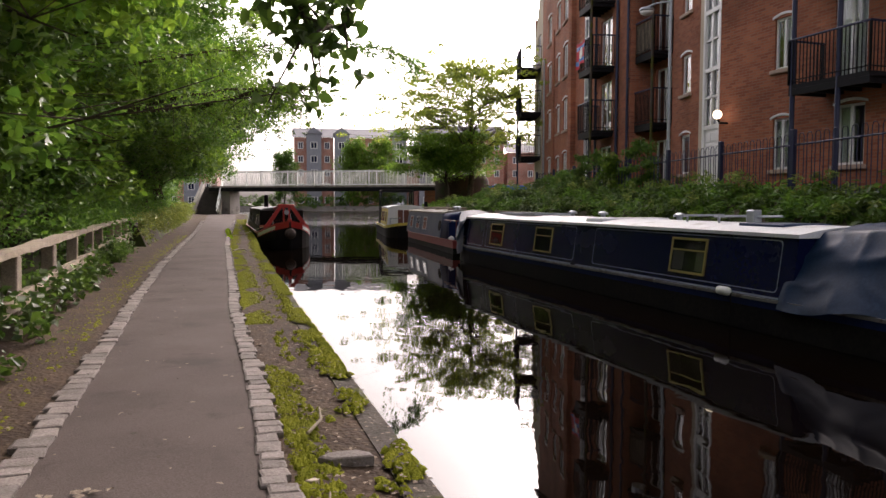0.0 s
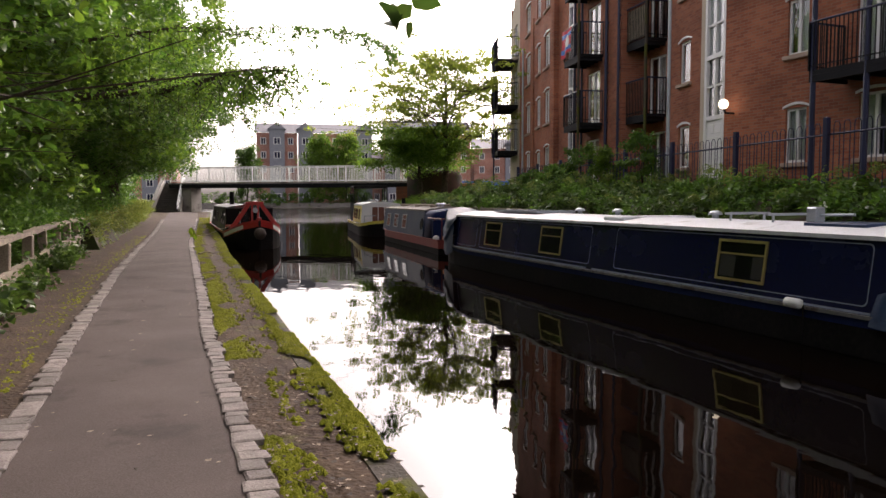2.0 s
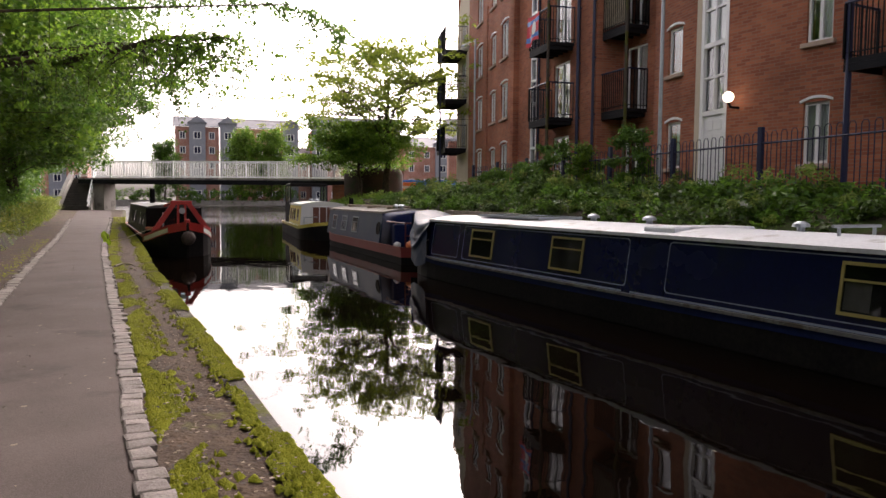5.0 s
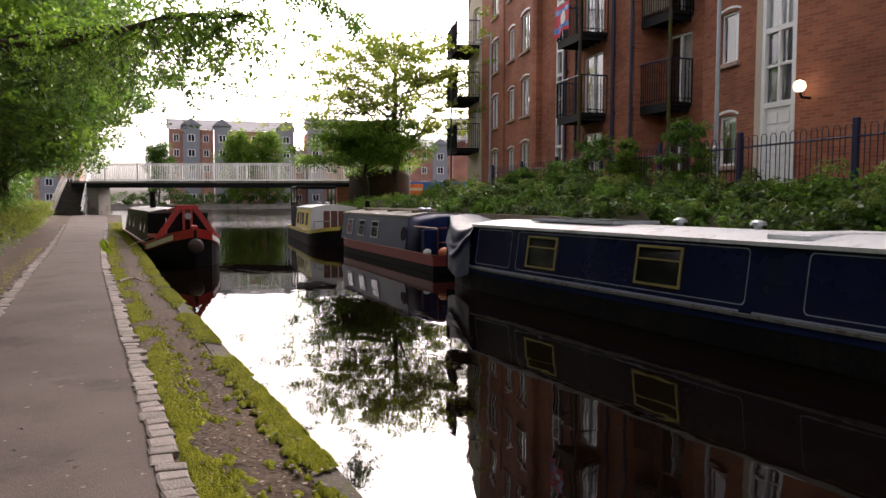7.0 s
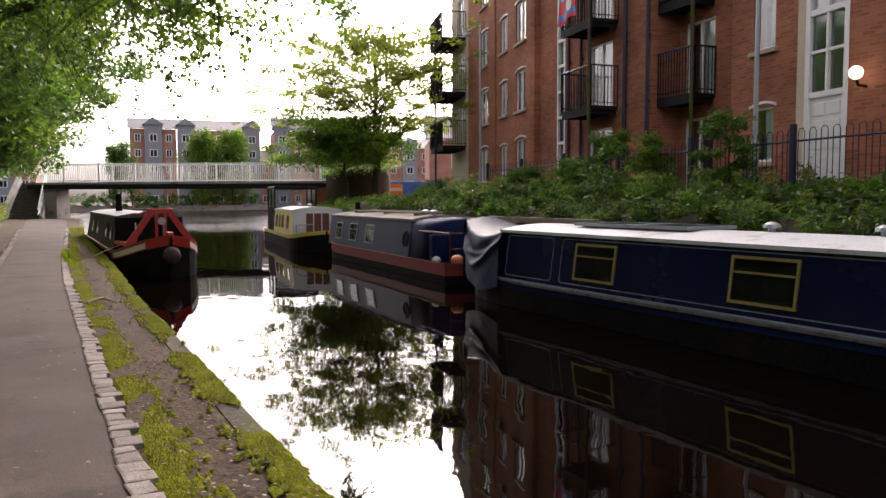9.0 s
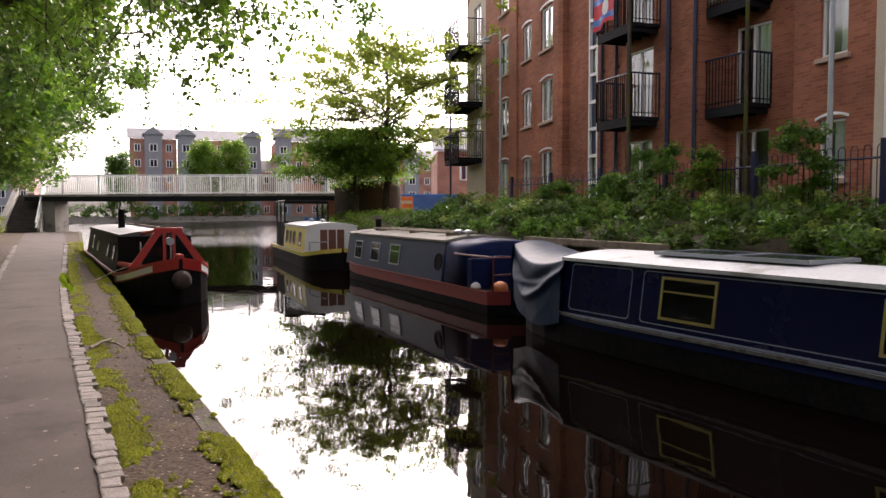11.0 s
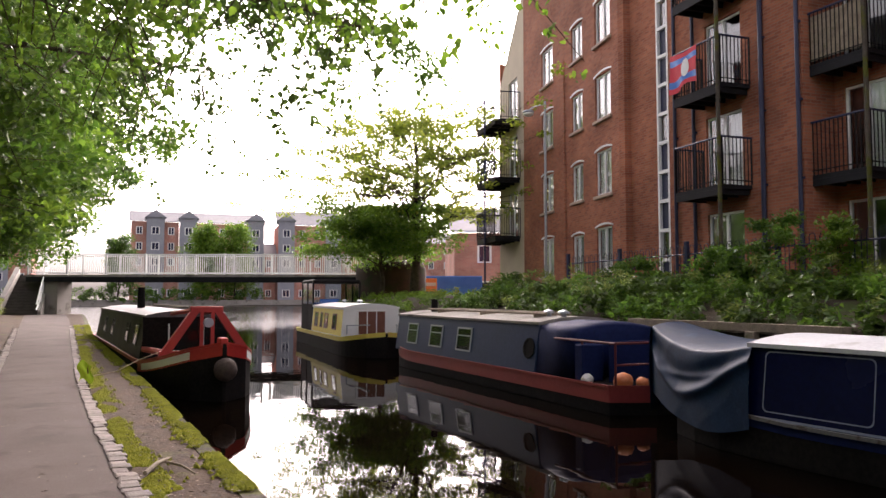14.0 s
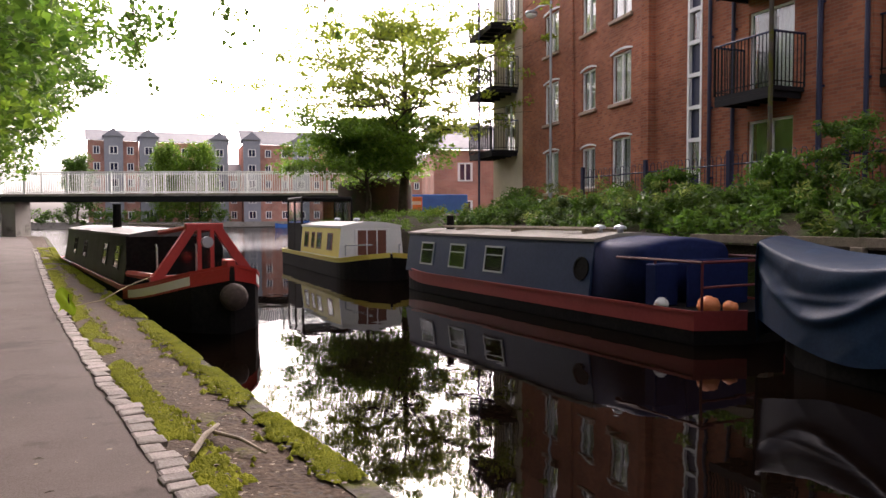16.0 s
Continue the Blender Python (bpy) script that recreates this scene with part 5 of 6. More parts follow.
for sgn in (-1, 1):
    tube(bm, [(sgn * 0.78, 14.3, 0.76), (sgn * 0.84, 12.4, 0.7)], 0.06, 6)
    tube(bm, [(sgn * 0.24, 14.3, 1.53), (sgn * 0.3, 12.4, 1.42)], 0.045, 6)
    box(bm, sgn * 0.1 - 0.03, sgn * 0.1 + 0.03, 14.43, 14.47, 0.78, 1.5)
part("cratch_frame", bm, M["b_red"], boat4, "red timber cratch frame")
part("pane", loft([[(-0.74, 14.36, 0.77), (-0.25, 14.36, 1.48), (0.25, 14.36, 1.48), (0.74, 14.36, 0.77)], [(-0.74, 14.365, 0.77), (-0.25, 14.365, 1.48), (0.25, 14.365, 1.48), (0.74, 14.365, 0.77)]], closed=True), M["boat_glass"], boat4).visible_shadow = False
bm = bmesh.new()
bmesh.ops.create_uvsphere(bm, u_segments=16, v_segments=10, radius=0.2, matrix=Matrix.Translation((0, 15.98, 0.55)))
part("bow_fender", bm, M["coir"], boat4, "round rope bow fender", True)
part("headlamp", T([(0, 14.5, 1.3), (0, 14.6, 1.3)], 0.09, 12), M["galv"], boat4)
part("stem_post", B(-0.07, 0.07, 15.6, 15.86, 0.45, 1.08, bevel=0.02), M["b_red"], boat4)

for x in (-0.35, 0.35):
    part("grab_rail", T([(x, 12.33, 0.7), (x, 12.37, 0.75), (x, 12.37, 1.15), (x, 12.33, 1.2)], 0.018, 6), M["fender"], boat4, "white grab rail")
bm = B(-0.86, 0.86, 12.305, 12.315, 0.5, 1.36)
part("cabin_front", bm, M["b_black"], boat4)

# timber landing stage on the far bank behind the boats
stage = thing("landing_stage", None, "weathered timber rail along the far bank edge", "landing stage")
for a, b in ((19.2, 21.4), (21.4, 23.6)):
    part("beam", loft([[(bank_x(y) - 0.12, y, 0.92), (bank_x(y) + 0.1, y, 0.92), (bank_x(y) + 0.1, y, 1.04), (bank_x(y) - 0.12, y, 1.04)] for y in (a, (a + b) / 2, b - 0.01)], closed=True), M["wood"], stage)
for y in (19.3, 20.7, 22.1, 23.4):
    part("post", B(bank_x(y) - 0.2, bank_x(y) - 0.04, y - 0.08, y + 0.08, -0.6, 0.92, bevel=0.01), M["wood"], stage)

# ---- fence and hedge along the towpath ----
fence = thing("fence", label="weathered wooden post and rail fence along the towpath", category="fence")
def rail_x(y):
    return float(np.interp(y, [0, 6, 8, 13, 17.5, 24], [-1.95, -2.03, -2.13, -2.38, -2.58, -2.72]))


FY = [0.3, 2.4, 4.55, 6.7, 8.8, 10.95, 13.2, 15.3, 17.4, 19.5, 21.6, 23.6]
for i, y in enumerate(FY):
    bm = B(-0.07, 0.07, -0.08, 0.08, -0.15, 0.8, bevel=0.012)
    bm.transform(pose(rail_x(y), y, 0, rng.uniform(-2, 2), rng.uniform(-2, 2), rng.uniform(-4, 4)))
    part("post", bm, M["wood"], fence)
for a, b in zip(FY, FY[1:]):
    for z, w, h in ((0.8, 0.085, 0.06), (0.32, 0.03, 0.15)):
        n = 6
        xs = [rail_x(a + (b - a) * k / n) + (0.0 if w > 0.05 else 0.08) for k in range(n + 1)]
        bm = loft([[(xs[k] - w + 0.01 * math.sin(k + a), a + (b - a) * k / n + 0.004, z), (xs[k] + w, a + (b - a) * k / n + 0.004, z + 0.008 * math.sin(k * 2 + a)), (xs[k] + w, a + (b - a) * k / n, z + h), (xs[k] - w, a + (b - a) * k / n, z + h + 0.01 * math.sin(k + b))] for k in range(n + 1)], closed=True)
        part("rail", bm, M["wood"], fence)


# ---- foliage ----
def clumps_to_leaves(R, clumps, per, size, flat=0.7, **kw):
    c = np.asarray(clumps, float)
    idx = R.integers(0, len(c), int(per * len(c)))
    d = R.normal(size=(len(idx), 3))
    d /= np.linalg.norm(d, axis=1, keepdims=True)
    r = R.uniform(0, 1, (len(idx), 1)) ** 0.45
    pts = c[idx, :3] + d * r * c[idx, 3:4] * np.array([1, 1, flat])
    return leaf_arrays(R, pts, size, **kw)


def tree(name, base, height, seed, spread=2.6, crown=(0.2, 1.0), limbs=14, per=260, size=0.1, mat="leaf", trunk_r=0.14, lean=(0, 0), toward=None, clump=0.75, label="", twigs=3, flat=0.7, group="", droop=0.3, dome=False, rounded=False):
    """A trunk with limbs, twigs, and leaf clumps at their ends."""
    R = np.random.default_rng(seed)
    t = thing(name, Matrix.Translation(base), label, "tree", group)
    top = Vector((lean[0], lean[1], height * 0.92))
    n = 8
    pts = [Vector((lean[0] * (k / n) ** 1.5 + 0.12 * math.sin(k * 1.7 + seed), lean[1] * (k / n) ** 1.5 + 0.12 * math.cos(k * 1.3 + seed), -0.2 + (top.z + 0.2) * k / n)) for k in range(n + 1)]
    bm = T(pts, [trunk_r * (1.25 - 1.1 * k / n) for k in range(n + 1)], 8)
    clumps = []
    for i in range(limbs):
        f = crown[0] + (crown[1] - crown[0]) * (i + 0.5) / limbs
        z = f * height
        k = min(n - 1, int(z / height * n))
        st = pts[min(k + 1, n)].lerp(pts[k], 0.5)
        st = Vector((st.x, st.y, min(z * 0.85, top.z)))
        ang = i * 2.4 + seed + R.uniform(-0.4, 0.4)
        reach = spread * (0.55 + 0.45 * math.sin(math.pi * min(1, 0.25 + 0.75 * (f - crown[0]) / max(0.01, 1 - crown[0])))) * R.uniform(0.7, 1.1)
        if dome:
            g = (f - crown[0]) / (1 - crown[0])
            reach = spread * math.sqrt(max(0.06, 1 - g ** 2.2)) * R.uniform(0.5, 1.05)
        dv = Vector((math.cos(ang), math.sin(ang), 0))
        if toward:
            dv = (dv + Vector(toward) * 0.9).normalized()
        mid = st + dv * reach * 0.5 + Vector((R.normal() * 0.1 * reach, R.normal() * 0.1 * reach, reach * 0.25))
        end = st + dv * reach + Vector((0, 0, reach * R.uniform(0.05, 0.4)))
        rr = trunk_r * (0.3 - 0.2 * f)
        tube(bm, [st, mid, end], [rr, rr * 0.6, rr * 0.2], 5)
        clumps.append((*end, clump * R.uniform(0.7, 1.2)))
        clumps.append((*mid, clump * R.uniform(0.6, 1.0)))
        for j in range(twigs):
            o = Vector(R.normal(size=3)) * reach * 0.32
            o.z = abs(o.z) * 0.5 - 0.1
            e = mid.lerp(end, R.uniform(0.2, 1.0)) + o
            tube(bm, [mid.lerp(end, 0.4), e], [rr * 0.35, rr * 0.12], 4)
            clumps.append((*e, clump * R.uniform(0.5, 1.0)))
    part("trunk", bm, M["bark"], t, "", True)
    if base[0] < -2 and base[1] < 60:
        low = 2.1 if base[1] > 23 else 3.2
        clumps = [c for c in clumps if base[0] + c[0] + c[3] < -1.8 or base[2] + c[2] - c[3] * flat > low]
    v, f = clumps_to_leaves(R, clumps, per, size, flat, droop=droop, rounded=rounded)
    np_mesh("crown", v, f, M[mat], t)
    return t


R0 = np.random.default_rng(11)
wood = "dense leafy woodland tree beside the towpath"
for i, y in enumerate(np.arange(-4, 60, 3.4)):
    yy = y + R0.uniform(-0.8, 0.8)
    if 23 < y < 47:
        tree("tree", (float(np.interp(yy, [24, 34, 46], [-5.1, -4.2, -3.2])) + R0.uniform(-0.3, 0.3), yy, 0.2), 11.0 + R0.uniform(-1, 1.5), 100 + i, spread=5.2, crown=(0.22, 1.0), limbs=30, per=170, size=0.17, mat=("leaf", "leaf_fresh", "leaf")[i % 3], toward=(0.62, 0, 0), clump=0.9, label="leafy tree arching over the towpath", group="woodland", twigs=4)
    else:
        tree("tree", (-5.2 - (1.6 if y > 47 else -0.8 if y < 12 else 0) + R0.uniform(-0.6, 0.6), yy, 0.2), 9.5 + R0.uniform(-1, 2), 100 + i, spread=4.3 if y < 12 else 3.2, crown=(0.1, 1.0), limbs=30, per=120, size=0.19, rounded=y < 12, mat=("leaf", "leaf_fresh", "leaf")[i % 3], toward=(0.5, 0, 0), clump=0.9, label=wood, group="woodland", twigs=4)
for i, y in enumerate(np.arange(-6, 70, 5.0)):
    tree("tree", (-10 + R0.uniform(-1, 1), y, 0.3), 13 + R0.uniform(-1, 2), 200 + i, spread=4.0, crown=(0.08, 1.0), limbs=18, per=80, size=0.3, mat="leaf_dark", clump=1.4, label="tall dark woodland tree behind the fence", twigs=2, group="woodland")

for k, (x, y) in enumerate(((-3.5, 36.0), (-3.2, 43.5))):
    tree("tree", (x, y, 0.2), 8.5, 150 + k, spread=3.6, crown=(0.27, 0.96), limbs=30, per=170, size=0.17, mat="leaf", toward=(0.6, 0, 0), clump=0.8, label="dense leafy tree leaning over the towpath", twigs=4, group="woodland")


def shrub_band(name, seed, n, fx, ys, zs, size, mat, label, radius=0.4, per=60, kind="stuff", category="undergrowth", droop=0.0, narrow=0.6):
    """Low leafy growth along a strip: stems and leaves in clumps."""
    R = np.random.default_rng(seed)
    cl = []
    for _ in range(n):
        y = R.uniform(*ys)
        a, b = fx(y)
        x = R.uniform(a, b)
        z0, z1 = zs(x, y)
        cl.append((x, y, z0 + (z1 - z0) * R.uniform(0, 1) ** 0.8, radius * R.uniform(0.5, 1.2)))
    v, f = clumps_to_leaves(R, cl, per, size, 0.8, droop=droop, narrow=narrow)
    return tagged(np_mesh(name, v, f, M[mat]), label, category, kind=kind)


shrub_band("undergrowth", 21, 520, lambda y: (-4.4, -2.5), (-3, 58), lambda x, y: (0.05, 1.0 + 0.6 * (-2.4 - x)), 0.1, "leaf", "leafy undergrowth behind the fence", 0.45, 55)
shrub_band("undergrowth", 24, 420, lambda y: (-6.2, -3.0), (20, 60), lambda x, y: (0.5, 3.4), 0.16, "leaf", "dense leafy growth behind the grassy bank", 0.7, 75)
shrub_band("undergrowth", 22, 120, lambda y: (rail_x(y) - 0.25, rail_x(y) + 0.3), (1.5, 22), lambda x, y: (0.05, 0.45), 0.11, "leaf_dark", "broad-leaved weeds growing through the fence", 0.25, 45)
hedge = shrub_band("hedge_bank", 23, 300, lambda y: (-2.95, -2.2 + 0.012 * (y - 18)), (22, 57.5), lambda x, y: (0.02 + rise(y), 0.85 + rise(y)), 0.07, "leaf_olive", "low yellow-green ivy bank beside the towpath", 0.32, 120)
bm = loft([[(-3.2, y, 0), (-2.2 + 0.006 * (y - 18) + 0.06 * math.sin(y), y, 0), (-2.45 + 0.006 * (y - 18), y, 0.62 + 0.05 * math.sin(y * 1.3)), (-2.8, y, 0.8 + 0.06 * math.sin(y * 0.9))] for y in np.arange(22, 58, 0.8)], closed=True)
tagged(finish("bank_mound", bm, M["bank"]), "earth mound under the ivy bank", "ground", kind="structure")


# ---- overhanging boughs ----
def bough(name, pts, r0, twigs, seed, leaf, per, mat, label, twig_len=0.9, down=0.7, clump=0.13, span=(0.15, 1.0)):
    """A bough over the path with hanging twigs and loose leaves."""
    R = np.random.default_rng(seed)
    t = thing(name, Matrix.Translation(pts[0]), label, "branch")
    p0 = Vector(pts[0])
    P = []
    for a, b in zip(pts, pts[1:]):
        P += [Vector(a).lerp(Vector(b), q / 3) - p0 + Vector(R.normal(size=3)) * (0.055 if q else 0.02) for q in range(3)]
    P.append(Vector(pts[-1]) - p0)
    n = len(P)
    bm = T(P, [r0 * (1 - 0.85 * k / (n - 1)) for k in range(n)], 8)
    cl = []
    for i in range(twigs):
        f = span[0] + (span[1] - span[0]) * (i + R.uniform(0, 1)) / twigs
        k = min(n - 2, int(f * (n - 1)))
        s = P[k].lerp(P[k + 1], f * (n - 1) - k)
        d = Vector((R.normal() * 0.5 + 0.05, R.normal() * 0.7, -down * R.uniform(0.1, 1.3)))
        ln = twig_len * R.uniform(0.5, 1.3)
        a = s + d * ln * 0.5 + Vector((0, 0, 0.1))
        b = s + d * ln
        tube(bm, [s, a, b], [0.012, 0.007, 0.003], 4)
        for q in np.linspace(0.2, 1.0, 7):
            c = (s.lerp(a, q * 2) if q < 0.5 else a.lerp(b, q * 2 - 1)) + Vector(R.normal(size=3)) * 0.05
            cl.append((*c, clump * R.uniform(0.5, 1.3)))
    for q in np.linspace(0.05, 0.75, int(twigs * 1.6)) if r0 > 0.05 else ():
        k = min(n - 2, int(q * (n - 1)))
        c = P[k].lerp(P[k + 1], q * (n - 1) - k) + Vector((R.normal() * 0.2, R.uniform(-0.6, 0.2), R.normal() * 0.16 - 0.05))
        cl.extend((*(c + Vector(R.normal(size=3)) * 0.12), clump * 1.5) for _ in range(1))
    part("limb", bm, M["bark"], t, "", True)["kind"] = "stuff"
    v, f = clumps_to_leaves(R, cl, per, leaf, 0.9, droop=0.8, narrow=0.72, rounded=True)
    np_mesh("leaves", v, f, M[mat], t)
    return t


over = "leafy bough hanging over the towpath and water"
bough("bough", [(-4.5, 19.8, 3.0), (-2.6, 19.5, 3.55), (-0.87, 18.9, 3.78), (0.0, 18.45, 3.88), (0.8, 18.0, 4.06), (1.4, 17.75, 4.16), (2.0, 17.5, 4.15)], 0.105, 72, 31, 0.066, 8, "leaf_fresh", over, 1.15, 0.75, span=(0.3, 1.0))
# leaf_dark on boughs puts their backlit shade into the leaf colour
bough("bough", [(-4.5, 21.6, 3.0), (-2.6, 21.3, 3.9), (-0.8, 21.0, 4.3), (0.6, 20.7, 4.5), (1.7, 20.4, 4.45), (2.6, 20.1, 4.3)], 0.07, 48, 32, 0.066, 8, "leaf_dark", over, 1.3, 0.85, span=(0.3, 1.0))
bough("bough", [(-4.5, 24.0, 3.4), (-2.5, 23.8, 4.2), (-0.8, 23.6, 4.6), (0.6, 23.4, 4.6), (1.6, 23.2, 4.4)], 0.06, 26, 33, 0.066, 8, "leaf_dark", over, 1.4, 0.95, span=(0.3, 1.0))
bough("bough", [(-4.5, 17.0, 3.6), (-2.6, 16.9, 4.3), (-0.8, 16.8, 4.6), (0.6, 16.6, 4.75)], 0.06, 36, 34, 0.066, 8, "leaf_fresh", over, 1.0, 0.6, span=(0.3, 1.0))
bough("bough", [(-5.0, 27, 4.5), (-3.0, 27.4, 5.6), (-1.3, 27.8, 6.0), (0.2, 28, 6.2)], 0.08, 40, 35, 0.09, 7, "leaf", over, 1.5, 0.8)
bough("bough", [(-4.5, 25, 4.6), (-1.0, 26, 6.3), (2.0, 27, 7.1), (4.6, 28, 7.5), (6.6, 28.6, 7.4), (8.0, 29, 7.0)], 0.028, 60, 39, 0.1, 5, "leaf", "long leafy bough reaching out high over the canal", 1.3, 0.6, 0.2, (0.35, 1.0))
bough("bough", [(-4.2, 2.0, 3.3), (-2.4, 2.2, 3.3), (-1.0, 2.3, 2.95), (-0.35, 2.35, 2.62), (0.1, 2.4, 2.3), (0.4, 2.45, 2.12)], 0.03, 13, 37, 0.07, 5, "leaf_dark", "twig with broad leaves hanging over the path", 0.34, 0.9, 0.07, (0.68, 1.0))


# ---- growth on the far bank ----
def bank_zone(y):
    return bank_x(y) + 0.12, fence_x(y) + 0.5


def bank_height(x, y):
    base = 0.9 + 0.5 * min(1, (x - bank_x(y)) / 1.8)
    tall = min(1.0, max(0.0, (y - 17) / 5))
    return base - 0.15, base + 0.2 + 0.22 * tall + (0.12 + 0.18 * tall) * math.sin(y * 1.9) * math.sin(x * 2.3 + y)


shrub_band("bank_weeds", 41, 540, bank_zone, (-2, 34), bank_height, 0.15, "leaf", "thick green weeds and brambles on the far bank", 0.3, 70, narrow=0.42)
shrub_band("bank_weeds", 42, 480, bank_zone, (-2, 34), bank_height, 0.12, "leaf_dark", "dark nettles on the far bank", 0.3, 90)
shrub_band("bank_weeds", 43, 150, bank_zone, (-2, 34), lambda x, y: (bank_height(x, y)[1] - 0.2, bank_height(x, y)[1] + 0.3), 0.14, "grass_blade", "pale flowering weeds on the far bank", 0.2, 45, narrow=0.2)
for i, (x, y, h, s) in enumerate(((12.3, 19.0, 2.2, 0.55), (12.75, 21.6, 1.9, 0.4), (12.2, 24.0, 1.3, 0.7), (13.0, 27.5, 1.2, 0.7), (12.6, 22.9, 2.0, 0.8))):
    tree("shrub", (x, y, 1.3), h, 300 + i, spread=s, crown=(0.1, 1.0), limbs=10, per=90, size=0.09, mat="leaf" if i != 1 else "leaf_fresh", trunk_r=0.03, clump=0.28, label="self-seeded green bush on the far bank", twigs=2)

# grass by the spreading tree, and its crown
tree("tree", (15.9, 45.4, 1.5), 9.6, 61, spread=6.4, crown=(0.3, 1.0), limbs=66, per=36, size=0.17, mat="leaf_sunlit", trunk_r=0.2, clump=0.6, label="spreading tree with airy leafy tiers on the grass bank", flat=0.5, twigs=9, dome=True)
tree("tree", (14.5, 46.4, 1.3), 4.9, 62, spread=3.7, crown=(0.3, 1.0), limbs=34, per=170, size=0.17, mat="leaf_fresh", trunk_r=0.12, clump=0.9, label="low dense rounded tree by the bridge end", flat=0.5, dome=True)
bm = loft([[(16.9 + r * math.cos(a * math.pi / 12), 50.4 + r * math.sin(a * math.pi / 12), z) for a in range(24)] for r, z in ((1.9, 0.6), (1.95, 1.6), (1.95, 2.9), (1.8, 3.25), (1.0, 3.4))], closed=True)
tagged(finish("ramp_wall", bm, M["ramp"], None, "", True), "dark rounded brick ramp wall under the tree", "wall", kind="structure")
shrub_band("bank_grass", 44, 160, lambda y: (bank_x(y) + 0.1, bank_x(y) + 5), (36, 52), lambda x, y: (0.9 + 0.45 * min(1, (x - bank_x(y)) / 1.8), 1.1 + 0.45 * min(1, (x - bank_x(y)) / 1.8)), 0.12, "leaf_fresh", "bright grass on the bank by the bridge", 0.3, 60, narrow=0.3)


# ---- railings on the far bank ----
railing = thing("railing", label="navy steel bow-topped railing along the far bank", category="fence")
bm = bmesh.new()
for k in range(int(30 / 0.13)):
    y = 2 + k * 0.13
    x = fence_x(y)
    if k % 2 == 0:
        tube(bm, [(x, y, 1.35), (x, y, 2.66), (x, y + 0.03, 2.72), (x, y + 0.1, 2.72), (x, y + 0.13, 2.66), (x, y + 0.13, 1.35)], 0.009, 4)
bars = part("bar_infill", bm, M["navy_metal"], railing)
bars["kind"] = "stuff"
for z in (1.5, 2.5):
    part("rail", T([(fence_x(2), 2, z), (fence_x(32), 32, z)], 0.02, 4), M["navy_metal"], railing)
y = 2.6
while y < 32.5:
    part("post", B(fence_x(y) - 0.05, fence_x(y) + 0.05, y - 0.05, y + 0.05, 1.2, 2.82, bevel=0.008), M["navy_metal"], railing)
    y += 2.95


def lamp_post(x, y, z0, top, arm, label):
    t = thing("street_lamp", Matrix.Translation((x, y, z0)), label, "lamp post")
    part("column", T([(0, 0, 0), (0, 0, 1.2), (0, 0, 1.25), (0, 0, top - z0)], [0.08, 0.08, 0.055, 0.045], 10), M["galv"], t)
    part("arm", T([(0, 0, top - z0 - 0.1), (arm[0] * 0.6, arm[1] * 0.6, top - z0 - 0.02), (arm[0], arm[1], top - z0 - 0.06)], 0.025, 6), M["galv"], t)
    bm = loft([[(arm[0] + r * math.cos(a * math.pi / 6), arm[1] + r * math.sin(a * math.pi / 6), top - z0 - 0.1 + h) for a in range(12)] for r, h in ((0.05, 0.06), (0.2, 0.02), (0.24, -0.05), (0.22, -0.08))], closed=True)
    part("hood", bm, M["galv"], t)
    bm = loft([[(arm[0] + r * math.cos(a * math.pi / 6), arm[1] + r * math.sin(a * math.pi / 6), top - z0 - 0.185 + h) for a in range(12)] for r, h in ((0.21, 0), (0.2, -0.07), (0.1, -0.13), (0.02, -0.15))], closed=True)
    part("bowl", bm, M["fender"], t, "white lamp bowl", True)


lamp_post(13.25, 19.1, 1.45, 7.6, (-0.25, 0.95), "tall grey steel street lamp on the far bank")
lamp_post(16.85, 36.2, 1.45, 9.1, (0.1, 1.25), "tall grey steel street lamp before the brick wall")

